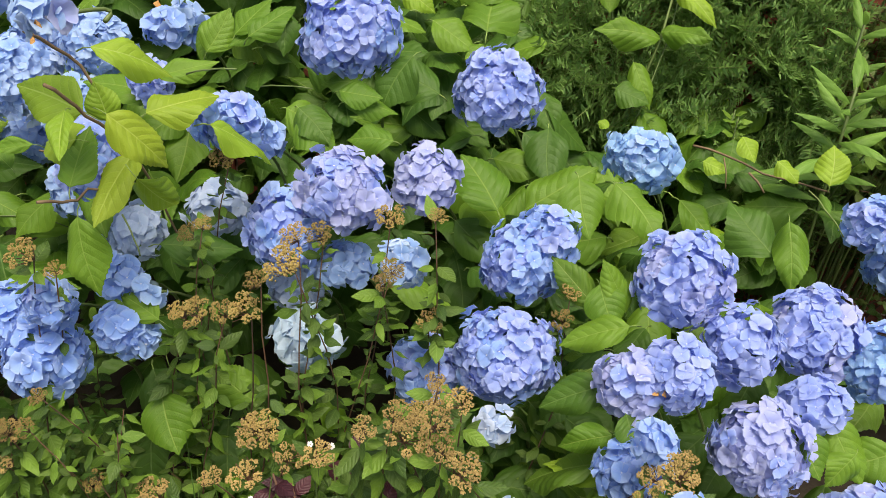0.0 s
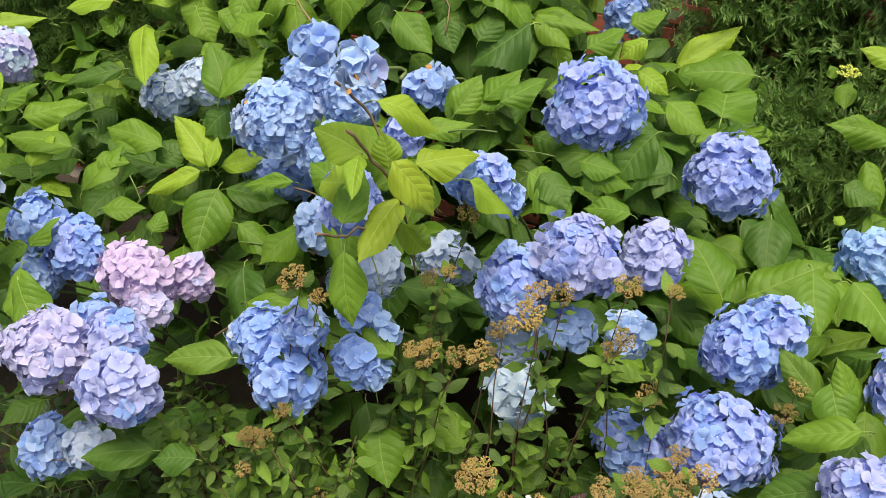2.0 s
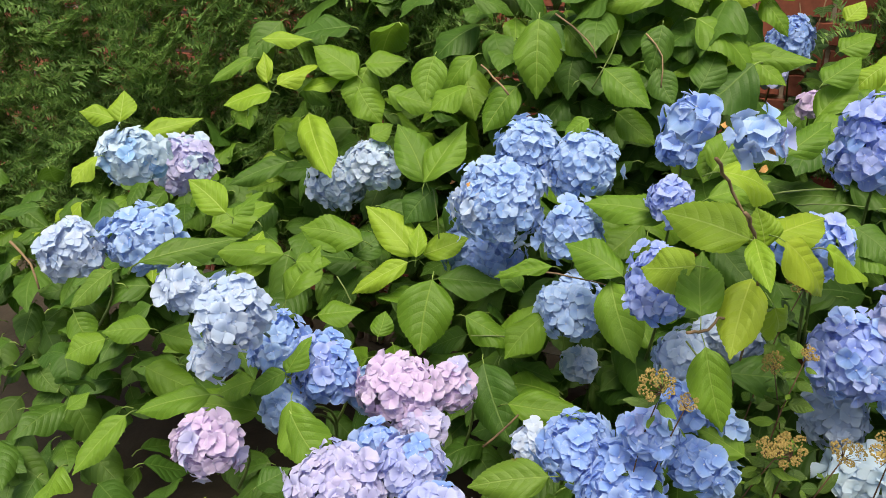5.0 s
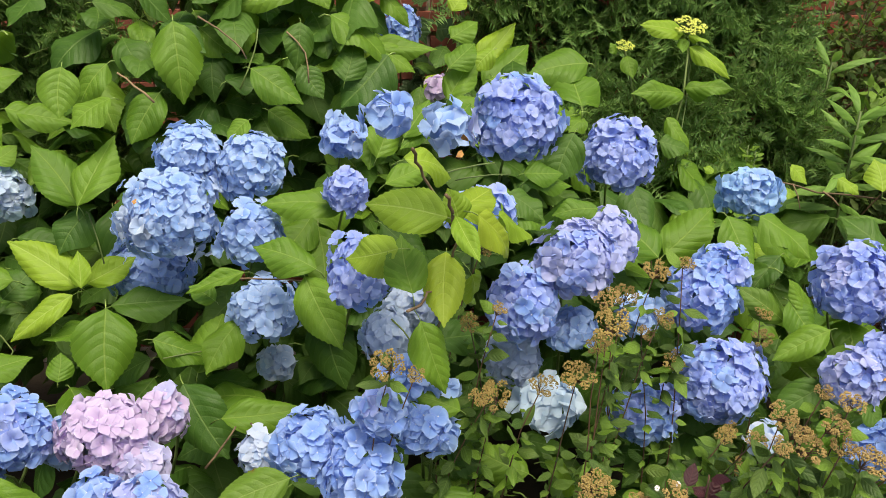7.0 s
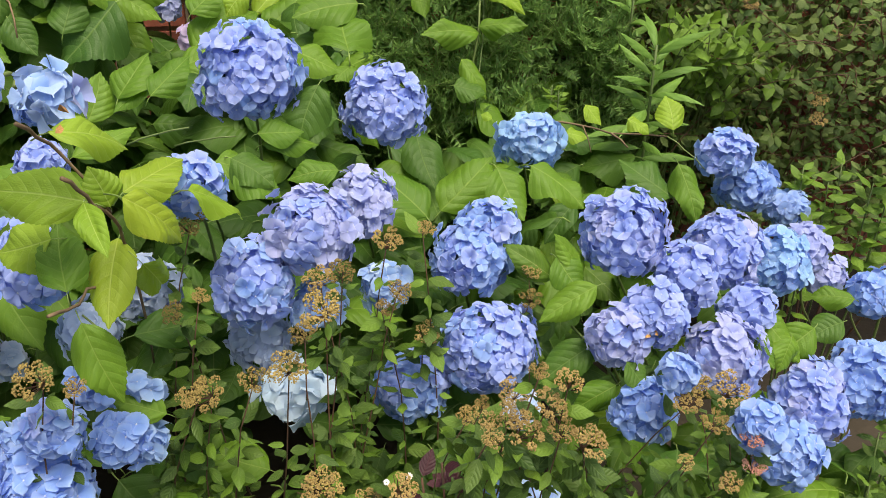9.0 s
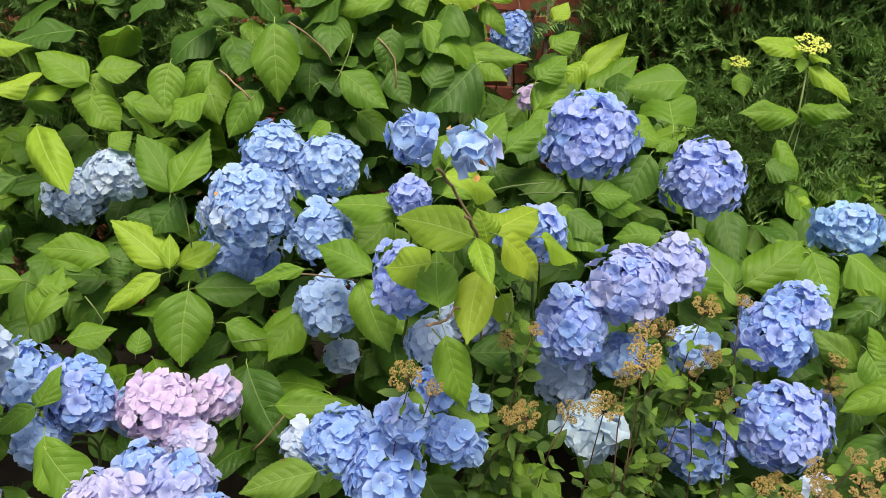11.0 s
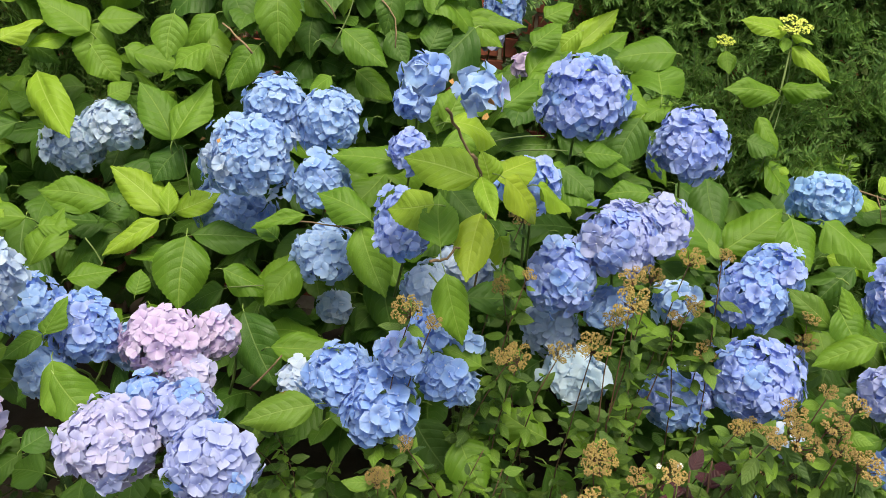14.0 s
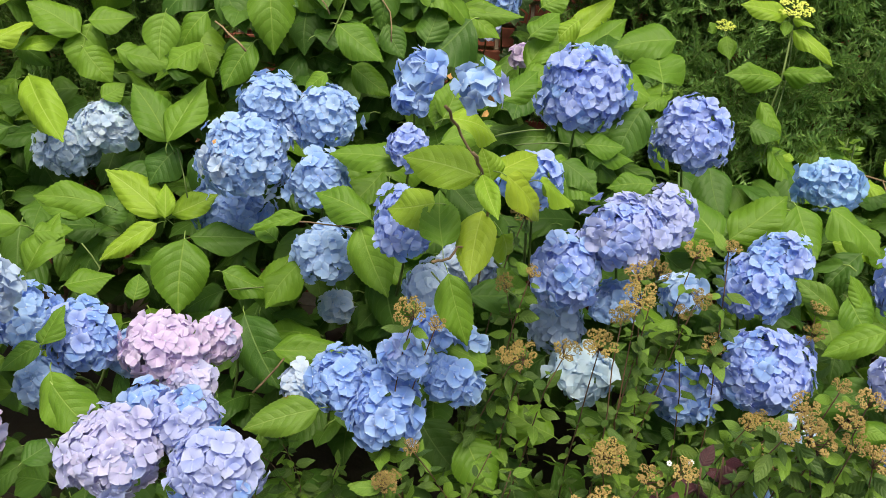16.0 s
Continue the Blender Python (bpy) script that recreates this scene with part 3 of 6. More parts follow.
flower_head(middle, (0.393, 1.000, 0.781), (0.025, 0.020, 0.016), "sky", None, 0.0165, single=False, label="small sky-blue flower head between the spirea twigs", seed=53)
flower_head(middle, (0.492, 1.115, 0.658), (0.032, 0.025, 0.020), "sky", None, 0.0165, single=False, label="rounded sky-blue flower head", seed=54)
flower_head(middle, (-0.045, 1.078, 0.967), (0.020, 0.019, 0.018), "sky", None, 0.0165, single=False, label="rounded sky-blue flower head", seed=55)
flower_head(middle, (-0.043, 1.042, 0.903), (0.016, 0.018, 0.021), "sky", "pale", 0.0165, single=False, label="rounded sky-blue flower head with blue florets", seed=56)
flower_head(west, (-1.086, 1.163, 1.180), (0.059, 0.051, 0.044), "pale", "cyan", 0.0165, single=True, label="very pale cyan-blue flower head", seed=57)
flower_head(west, (-1.107, 1.308, 1.117), (0.066, 0.058, 0.052), "mauve", "pale", 0.0149, single=True, label="pale mauve flower head with bluish white florets", seed=58)
flower_head(west, (-1.024, 0.948, 1.096), (0.050, 0.046, 0.043), "grey", "pale", 0.0149, single=True, label="pale bluish white flower head with lilac florets", seed=59)
flower_head(west, (-0.940, 1.022, 1.103), (0.066, 0.055, 0.045), "sky", "pale", 0.0149, single=True, label="pale blue flower head with sky-blue florets", seed=60)
flower_head(west, (-0.708, 0.852, 0.891), (0.046, 0.044, 0.042), "pink", "mauve", 0.0149, single=True, label="pale pink flower head with mauve florets", seed=61)
flower_head(west, (-0.664, 0.884, 1.087), (0.039, 0.046, 0.055), "grey", "pale", 0.0149, single=True, label="pale greyish blue flower head", seed=62)
flower_head(west, (-0.743, 0.884, 1.110), (0.031, 0.029, 0.029), "grey", "pale", 0.0165, single=True, label="pale greyish blue flower head", seed=63)
flower_head(west, (-0.712, 0.885, 1.010), (0.031, 0.028, 0.026), "grey", None, 0.0149, single=False, label="shaded greyish blue flower head", seed=64)
flower_head(west, (-0.705, 1.028, 0.955), (0.040, 0.048, 0.057), "blue", "sky", 0.0149, single=True, label="rounded blue flower head with sky-blue florets", seed=65)
flower_head(west, (-0.631, 1.038, 0.924), (0.042, 0.053, 0.065), "blue", "violet", 0.0149, single=True, label="rounded blue flower head with violet-blue florets", seed=66)
flower_head(west, (-0.681, 0.994, 0.856), (0.024, 0.027, 0.029), "sky", None, 0.0149, single=False, label="rounded sky-blue flower head", seed=67)
flower_head(west, (-0.677, 0.992, 0.878), (0.034, 0.038, 0.043), "sky", None, 0.0149, single=False, label="rounded sky-blue flower head", seed=68)
flower_head(west, (-0.580, 1.082, 0.874), (0.032, 0.032, 0.032), "sky", "grey", 0.0149, single=False, label="rounded sky-blue flower head with blue florets", seed=69)
flower_head(middle, (-0.118, 0.972, 1.384), (0.022, 0.020, 0.018), "blue", "sky", 0.0165, single=True, root=(0.01, 0.09, -0.03), label="rounded blue flower head with sky-blue florets", seed=70)
flower_head(middle, (-0.050, 0.958, 1.374), (0.022, 0.020, 0.020), "sky", "lilac", 0.0175, single=True, root=(0.01, 0.09, -0.03), label="loose sky-blue flower head with a few large florets", seed=71)
flower_head(middle, (-0.195, 1.420, 1.222), (0.028, 0.028, 0.030), "blue", None, 0.0165, single=True, root=(0.01, 0.09, -0.03), label="rounded blue flower head", seed=72)
flower_head(middle, (-0.209, 1.530, 1.190), (0.028, 0.030, 0.033), "blue", None, 0.0149, single=True, label="rounded blue flower head", seed=73)
flower_head(middle, (-0.190, 1.361, 1.154), (0.032, 0.031, 0.031), "violet", None, 0.0149, single=True, label="rounded violet-blue flower head", seed=74)
flower_head(middle, (-0.100, 2.412, 1.230), (0.051, 0.056, 0.062), "blue", None, 0.0149, single=True, label="rounded blue flower head", seed=75)
flower_head(middle, (-0.130, 2.382, 1.155), (0.032, 0.034, 0.037), "lilac", None, 0.0149, single=False, label="lilac-blue flower head", seed=76)
flower_head(middle, (-0.022, 1.877, 1.200), (0.022, 0.023, 0.025), "pink", None, 0.0149, single=False, label="pale pink flower head", seed=77)
flower_head(west, (-0.754, 0.700, 0.818), (0.051, 0.054, 0.059), "blue", "sky", 0.0149, single=True, label="rounded blue flower head with sky-blue florets", seed=78)
flower_head(west, (-0.674, 0.724, 0.804), (0.035, 0.035, 0.035), "grey", None, 0.0149, single=False, label="shaded greyish blue flower head", seed=79)
flower_head(west, (-0.580, 0.898, 0.618), (0.044, 0.050, 0.057), "blue", "sky", 0.0149, single=True, label="rounded blue flower head with sky-blue florets", seed=80)
flower_head(middle, (-0.489, 0.901, 0.663), (0.038, 0.036, 0.034), "grey", None, 0.0149, single=False, label="shaded greyish blue flower head", seed=81)
flower_head(middle, (-0.209, 1.513, 1.217), (0.021, 0.020, 0.019), "sky", None, 0.019, single=False, root=(0.01, 0.09, -0.03), label="rounded sky-blue flower head", seed=82)
flower_head(middle, (0.016, 1.215, 1.176), (0.049, 0.040, 0.032), "blue", "violet", 0.0149, single=True, label="rounded blue flower head with violet-blue florets", seed=83)
flower_head(middle, (0.027, 1.308, 1.111), (0.026, 0.026, 0.027), "blue", None, 0.0149, single=False, label="rounded blue flower head", seed=84)
flower_head(middle, (-0.076, 1.338, 0.956), (0.047, 0.044, 0.043), "grey", None, 0.0149, single=False, label="shaded greyish blue flower head", seed=85)
flower_head(middle, (-0.098, 1.081, 0.974), (0.031, 0.029, 0.027), "blue", "sky", 0.0149, single=True, label="rounded blue flower head with sky-blue florets", seed=86)
flower_head(middle, (-0.073, 1.041, 0.918), (0.033, 0.031, 0.030), "blue", "sky", 0.0149, single=False, label="rounded blue flower head with sky-blue florets", seed=87)
flower_head(middle, (0.176, 1.257, 0.951), (0.036, 0.034, 0.033), "sky", "pale", 0.0149, single=False, label="rounded sky-blue flower head with blue florets", seed=88)
flower_head(middle, (0.274, 1.227, 0.992), (0.028, 0.030, 0.033), "sky", "pale", 0.0149, single=True, label="rounded sky-blue flower head with blue florets", seed=89)
flower_head(middle, (0.450, 1.091, 0.849), (0.021, 0.021, 0.021), "grey", None, 0.0149, single=False, label="shaded greyish blue flower head", seed=90)
flower_head(east, (0.650, 1.038, 0.932), (0.025, 0.021, 0.019), "blue", None, 0.0149, single=False, label="rounded blue flower head", seed=91)

# ---- leaves of the hydrangeas that stand out ----
leaf(middle, (-0.524, 1.694, 1.368), (-0.501, 1.617, 1.242), 0.095, "green", 3)
leaf(west, (-0.646, 1.662, 1.295), (-0.705, 1.598, 1.222), 0.062, "green", 6)
leaf(middle, (-0.378, 1.646, 1.291), (-0.280, 1.620, 1.235), 0.075, "green", 0)
leaf(west, (-0.850, 1.667, 1.208), (-0.751, 1.682, 1.188), 0.062, "green", 1)
leaf(middle, (-0.500, 1.794, 1.341), (-0.424, 1.771, 1.286), 0.069, "green", 2)
leaf(west, (-0.558, 1.668, 1.239), (-0.605, 1.604, 1.160), 0.076, "green", 0)
leaf(west, (-0.664, 1.466, 1.088), (-0.746, 1.514, 1.184), 0.083, "green", 2)
leaf(west, (-0.650, 1.429, 1.102), (-0.606, 1.517, 1.206), 0.077, "green", 0)
leaf(west, (-0.668, 1.418, 0.954), (-0.789, 1.446, 1.031), 0.074, "lime", 2)
leaf(west, (-0.666, 1.450, 0.944), (-0.589, 1.497, 0.977), 0.057, "lime", 5)
leaf(west, (-0.668, 1.386, 0.954), (-0.756, 1.317, 0.905), 0.049, "lime", 0)
leaf(west, (-0.657, 1.400, 0.960), (-0.669, 1.441, 1.014), 0.037, "lime", 5)
leaf(middle, (-0.608, 1.394, 0.928), (-0.478, 1.425, 0.930), 0.073, "deep", 0)
leaf(west, (-0.609, 1.370, 0.935), (-0.594, 1.278, 0.829), 0.106, "green", 0)
leaf(middle, (-0.455, 1.329, 0.829), (-0.424, 1.407, 0.910), 0.091, "green", 1)
leaf(middle, (-0.464, 1.268, 0.846), (-0.385, 1.190, 0.752), 0.090, "deep", 0)
leaf(middle, (-0.385, 1.180, 0.839), (-0.259, 1.201, 0.843), 0.059, "green", 2)
leaf(middle, (-0.344, 1.254, 1.059), (-0.430, 1.224, 1.041), 0.029, "green", 5)
leaf(middle, (-0.192, 1.380, 1.122), (-0.331, 1.374, 1.132), 0.070, "green", 0)
leaf(middle, (-0.252, 1.260, 1.048), (-0.193, 1.187, 0.959), 0.075, "green", 0)
leaf(middle, (-0.233, 1.255, 1.063), (-0.330, 1.276, 1.102), 0.064, "green", 1)
leaf(middle, (0.370, 1.443, 0.992), (0.289, 1.507, 1.056), 0.092, "green", 0)
leaf(middle, (0.408, 1.522, 0.962), (0.512, 1.572, 1.050), 0.092, "green", 1)
leaf(east, (0.492, 1.456, 1.068), (0.527, 1.390, 0.998), 0.077, "green", 2)
leaf(east, (0.550, 1.451, 1.070), (0.633, 1.390, 1.022), 0.081, "green", 4)
leaf(east, (0.605, 1.243, 0.951), (0.510, 1.228, 0.906), 0.054, "green", 0)
leaf(middle, (0.111, 1.415, 1.147), (0.194, 1.417, 1.159), 0.046, "green", 6)
leaf(middle, (0.070, 1.331, 1.160), (0.129, 1.302, 1.128), 0.060, "deep", 4)
leaf(middle, (-0.006, 1.729, 1.213), (0.048, 1.781, 1.295), 0.066, "green", 0)
leaf(middle, (0.109, 2.153, 1.139), (0.228, 2.216, 1.248), 0.094, "green", 1)
leaf(middle, (-0.176, 1.858, 1.295), (-0.021, 1.862, 1.295), 0.059, "green", 0)
leaf(middle, (-0.358, 1.687, 1.201), (-0.276, 1.665, 1.156), 0.061, "green", 1)
leaf(middle, (-0.034, 1.122, 0.813), (0.047, 1.112, 0.806), 0.087, "deep", 0)
leaf(west, (-1.070, 1.668, 1.191), (-0.986, 1.723, 1.223), 0.054, "lime", 0)
leaf(west, (-0.938, 1.695, 1.197), (-0.874, 1.675, 1.136), 0.094, "green", 1)
leaf(west, (-1.015, 1.604, 1.155), (-0.870, 1.435, 1.093), 0.080, "lime", 0, (0, -0.8, 0.6))
leaf(west, (-0.889, 1.649, 1.106), (-0.848, 1.682, 1.131), 0.070, "green", 2)
leaf(west, (-0.831, 1.664, 1.201), (-0.728, 1.683, 1.182), 0.062, "green", 0)
leaf(west, (-0.928, 1.713, 1.252), (-0.840, 1.748, 1.259), 0.070, "green", 2)
leaf(west, (-0.792, 1.360, 0.968), (-0.885, 1.354, 1.004), 0.053, "green", 2)
leaf(west, (-0.787, 1.387, 0.946), (-0.746, 1.436, 0.988), 0.066, "deep", 0)
leaf(west, (-0.856, 1.293, 0.961), (-0.798, 1.321, 0.966), 0.080, "green", 1)
leaf(west, (-0.766, 1.218, 0.903), (-0.693, 1.256, 0.914), 0.058, "green", 0)
leaf(west, (-0.644, 1.220, 0.884), (-0.646, 1.253, 0.921), 0.058, "green", 1)
leaf(middle, (-0.251, 0.974, 0.889), (-0.352, 0.933, 0.871), 0.058, "spotted", 0)
leaf(west, (-0.595, 0.891, 0.944), (-0.524, 0.862, 0.889), 0.063, "green", 1)
leaf(west, (-0.664, 1.004, 0.911), (-0.658, 1.054, 0.960), 0.058, "yellow", 2)
leaf(west, (-0.673, 1.000, 0.922), (-0.694, 0.963, 0.894), 0.049, "lime", 1)
leaf(west, (-0.617, 0.827, 0.862), (-0.584, 0.862, 0.881), 0.052, "deep", 0)
leaf(middle, (-0.364, 1.499, 1.233), (-0.399, 1.473, 1.205), 0.061, "green", 0)
leaf(west, (-0.654, 1.484, 1.071), (-0.701, 1.429, 1.018), 0.096, "deep", 1)
leaf(middle, (-0.013, 1.552, 1.231), (0.066, 1.573, 1.259), 0.056, "green", 0)
leaf(middle, (0.072, 1.326, 1.144), (0.139, 1.304, 1.115), 0.064, "green", 1)
leaf(middle, (-0.045, 1.072, 0.785), (0.007, 1.016, 0.729), 0.078, "green", 0)
leaf(east, (0.554, 1.297, 0.977), (0.588, 1.251, 0.933), 0.064, "green", 0)
leaf(west, (-1.111, 1.610, 1.196), (-1.199, 1.548, 1.178), 0.079, "lime", 0)
leaf(west, (-1.099, 1.616, 1.212), (-1.035, 1.683, 1.259), 0.055, "lime", 1)
leaf(west, (-1.117, 1.605, 1.216), (-1.142, 1.635, 1.278), 0.041, "lime", 5)
leaf(west, (-0.944, 1.703, 1.227), (-1.049, 1.696, 1.290), 0.090, "green", 0)
leaf(west, (-0.935, 1.734, 1.240), (-0.943, 1.667, 1.149), 0.088, "green", 1)
leaf(west, (-0.710, 1.611, 1.299), (-0.708, 1.558, 1.219), 0.073, "green", 2)
leaf(west, (-0.596, 1.509, 1.268), (-0.658, 1.463, 1.238), 0.069, "green", 1)
leaf(middle, (-0.224, 1.799, 1.303), (-0.146, 1.817, 1.307), 0.040, "lime", 6)
leaf(middle, (-0.207, 1.673, 1.261), (-0.190, 1.718, 1.328), 0.067, "deep", 1)
leaf(middle, (-0.154, 1.849, 1.300), (-0.066, 1.833, 1.249), 0.070, "green", 0)
leaf(middle, (-0.004, 1.736, 1.275), (0.049, 1.774, 1.325), 0.065, "green", 1)
leaf(middle, (0.086, 2.224, 1.163), (0.206, 2.304, 1.281), 0.080, "lime", 0)
leaf(west, (-1.397, 1.427, 1.151), (-1.471, 1.397, 1.177), 0.047, "lime", 1)
leaf(west, (-1.383, 1.424, 1.147), (-1.398, 1.463, 1.209), 0.063, "lime", 0)
leaf(west, (-1.345, 1.433, 1.119), (-1.240, 1.524, 1.152), 0.055, "lime", 0)
leaf(west, (-1.088, 1.085, 1.200), (-1.116, 1.036, 1.166), 0.043, "lime", 1)
leaf(west, (-0.813, 1.065, 1.147), (-0.879, 1.064, 1.194), 0.052, "lime", 2)
leaf(west, (-0.805, 0.869, 1.147), (-0.701, 0.960, 1.172), 0.045, "spotted", 0)
leaf(west, (-0.803, 1.069, 1.141), (-0.780, 1.113, 1.178), 0.036, "green", 1)
leaf(west, (-0.859, 1.142, 0.987), (-0.871, 1.204, 1.064), 0.062, "lime", 3)
leaf(west, (-0.811, 1.198, 1.023), (-0.925, 1.145, 1.038), 0.066, "green", 0)
leaf(west, (-0.854, 1.246, 0.903), (-0.831, 1.334, 0.990), 0.078, "green", 0)
leaf(west, (-0.954, 0.915, 0.970), (-0.999, 0.868, 0.957), 0.070, "green", 1)
leaf(west, (-0.892, 0.950, 0.984), (-0.953, 0.910, 0.987), 0.052, "green", 0)
leaf(west, (-1.022, 0.924, 0.997), (-0.983, 0.912, 0.956), 0.051, "green", 1)
leaf(west, (-0.735, 0.892, 0.940), (-0.820, 0.827, 0.932), 0.052, "green", 0)
leaf(west, (-0.796, 0.791, 0.951), (-0.825, 0.711, 0.900), 0.046, "green", 2)
leaf(west, (-0.603, 0.904, 0.956), (-0.558, 0.856, 0.886), 0.062, "green", 1)
leaf(west, (-0.724, 0.978, 0.916), (-0.769, 0.937, 0.904), 0.053, "green", 0)
leaf(middle, (-0.523, 1.327, 0.898), (-0.415, 1.333, 0.859), 0.062, "green", 1)
leaf(west, (-0.686, 0.734, 0.826), (-0.671, 0.785, 0.861), 0.047, "lime", 0)
leaf(west, (-0.661, 0.722, 0.773), (-0.640, 0.800, 0.826), 0.050, "green", 0)
leaf(west, (-0.693, 0.743, 0.721), (-0.744, 0.650, 0.679), 0.050, "green", 1)
leaf(west, (-0.695, 0.755, 0.714), (-0.574, 0.758, 0.656), 0.058, "yellow", 2)
leaf(west, (-0.730, 0.722, 0.752), (-0.709, 0.690, 0.715), 0.030, "lime", 5)
leaf(west, (-0.655, 0.743, 0.658), (-0.684, 0.681, 0.626), 0.053, "green", 0)
leaf(middle, (-0.321, 0.875, 0.749), (-0.413, 0.817, 0.737), 0.061, "deep", 0)
leaf(middle, (-0.237, 0.874, 0.772), (-0.297, 0.845, 0.769), 0.049, "deep", 1)
leaf(west, (-0.896, 0.779, 0.942), (-0.880, 0.809, 0.958), 0.055, "green", 0)
leaf(middle, (0.047, 1.340, 1.153), (0.123, 1.337, 1.134), 0.066, "green", 1)
leaf(middle, (0.107, 1.405, 1.168), (0.176, 1.412, 1.168), 0.050, "green", 0)
leaf(middle, (0.203, 1.477, 1.217), (0.163, 1.423, 1.142), 0.072, "deep", 1)
leaf(middle, (0.169, 1.735, 1.206), (0.259, 1.717, 1.169), 0.072, "green", 0)
leaf(west, (-0.648, 0.959, 0.958), (-0.639, 1.006, 1.003), 0.044, "green", 1)
leaf(west, (-0.648, 0.956, 0.962), (-0.689, 0.917, 0.939), 0.038, "green", 0)
leaf(west, (-0.720, 0.975, 0.860), (-0.854, 0.933, 0.871), 0.066, "green", 2)
leaf(west, (-0.978, 1.050, 0.906), (-0.884, 1.076, 0.891), 0.048, "green", 0)
leaf(west, (-0.992, 1.018, 0.852), (-0.893, 1.033, 0.824), 0.064, "green", 1)
leaf(middle, (-0.299, 1.792, 1.417), (-0.424, 1.744, 1.393), 0.066, "green", 0)
leaf(middle, (-0.414, 1.791, 1.405), (-0.396, 1.735, 1.305), 0.072, "green", 1)
leaf(middle, (-0.277, 1.813, 1.448), (-0.240, 1.782, 1.380), 0.070, "green", 2)
leaf(middle, (-0.251, 1.859, 1.425), (-0.105, 1.883, 1.416), 0.077, "lime", 0)
leaf(middle, (-0.125, 1.897, 1.424), (-0.068, 1.930, 1.466), 0.047, "lime", 1)
leaf(middle, (-0.118, 1.895, 1.397), (-0.047, 1.922, 1.426), 0.030, "lime", 2)
leaf(middle, (-0.139, 1.900, 1.394), (-0.074, 1.880, 1.340), 0.052, "green", 3)
leaf(middle, (-0.124, 1.726, 1.301), (-0.217, 1.657, 1.222), 0.117, "deep", 4)
leaf(middle, (0.017, 2.015, 1.344), (0.045, 2.041, 1.384), 0.046, "lime", 0)
leaf(middle, (0.014, 1.981, 1.290), (0.075, 2.011, 1.330), 0.067, "green", 1)
leaf(middle, (0.088, 1.805, 1.236), (0.157, 1.797, 1.212), 0.055, "lime", 3)
leaf(middle, (0.092, 1.808, 1.298), (0.049, 1.781, 1.261), 0.048, "lime", 1)
leaf(middle, (-0.095, 1.461, 1.213), (-0.052, 1.508, 1.272), 0.068, "green", 0)
leaf(middle, (-0.142, 1.451, 1.180), (-0.120, 1.499, 1.245), 0.060, "green", 2)
leaf(middle, (-0.170, 1.850, 1.367), (-0.199, 1.801, 1.296), 0.070, "deep", 1)
leaf(middle, (-0.289, 1.706, 1.366), (-0.292, 1.659, 1.291), 0.063, "deep", 3)
leaf(middle, (-0.287, 1.677, 1.290), (-0.246, 1.651, 1.233), 0.056, "deep", 2)
leaf(west, (-1.027, 1.267, 1.015), (-0.944, 1.352, 1.058), 0.075, "green", 1)
leaf(west, (-1.061, 1.576, 1.051), (-1.164, 1.490, 1.015), 0.060, "deep", 0)
leaf(west, (-1.160, 1.618, 1.265), (-1.228, 1.547, 1.220), 0.041, "green", 2)
leaf(west, (-1.144, 1.640, 1.304), (-1.047, 1.692, 1.307), 0.047, "lime", 0)
leaf(west, (-0.757, 1.375, 0.988), (-0.877, 1.340, 1.020), 0.072, "green", 1)
leaf(west, (-0.848, 0.859, 1.131), (-0.878, 0.803, 1.096), 0.045, "spotted", 0)
leaf(east, (0.517, 1.970, 1.053), (0.591, 1.955, 1.042), 0.065, "deep", 1)
leaf(east, (0.521, 1.621, 1.095), (0.502, 1.630, 1.104), 0.042, "lime", 1)
leaf(east, (0.771, 1.811, 1.048), (0.801, 1.779, 1.014), 0.048, "lime", 0)
leaf(east, (0.915, 1.683, 1.030), (0.914, 1.731, 1.092), 0.060, "lime", 1)
leaf(east, (0.823, 1.703, 1.052), (0.863, 1.676, 1.030), 0.039, "lime", 4)
leaf(east, (0.701, 1.721, 1.022), (0.746, 1.710, 1.017), 0.053, "lime", 1)
leaf(east, (0.807, 1.433, 1.001), (0.731, 1.499, 1.059), 0.084, "deep", 4)
leaf(east, (0.815, 1.446, 1.059), (0.831, 1.373, 0.978), 0.055, "green", 4)
leaf(middle, (0.220, 1.330, 1.133), (0.146, 1.326, 1.130), 0.049, "green", 1)
leaf(east, (1.141, 1.330, 0.821), (1.069, 1.360, 0.822), 0.048, "green", 1)
leaf(east, (0.998, 1.234, 0.837), (0.924, 1.214, 0.790), 0.067, "green", 0)
leaf(east, (1.070, 1.258, 0.826), (1.009, 1.255, 0.799), 0.059, "deep", 2)
leaf(east, (0.937, 1.204, 0.841), (0.908, 1.171, 0.800), 0.046, "green", 1)
leaf(east, (0.619, 1.132, 0.884), (0.643, 1.096, 0.856), 0.050, "deep", 0)
leaf(middle, (-0.019, 1.049, 0.940), (-0.084, 1.060, 0.962), 0.042, "green", 0)
leaf(middle, (0.093, 1.095, 0.789), (0.012, 1.120, 0.820), 0.063, "green", 4)
leaf(middle, (-0.124, 1.269, 1.198), (-0.047, 1.314, 1.223), 0.041, "green", 0)
leaf(middle, (-0.392, 1.252, 1.010), (-0.431, 1.256, 1.036), 0.040, "green", 0)
leaf(middle, (-0.373, 1.326, 0.934), (-0.424, 1.253, 0.882), 0.067, "green", 1)
leaf(middle, (-0.138, 1.504, 1.223), (-0.156, 1.453, 1.160), 0.066, "green", 0)
leaf(middle, (-0.036, 1.391, 1.237), (0.018, 1.440, 1.287), 0.053, "green", 1)
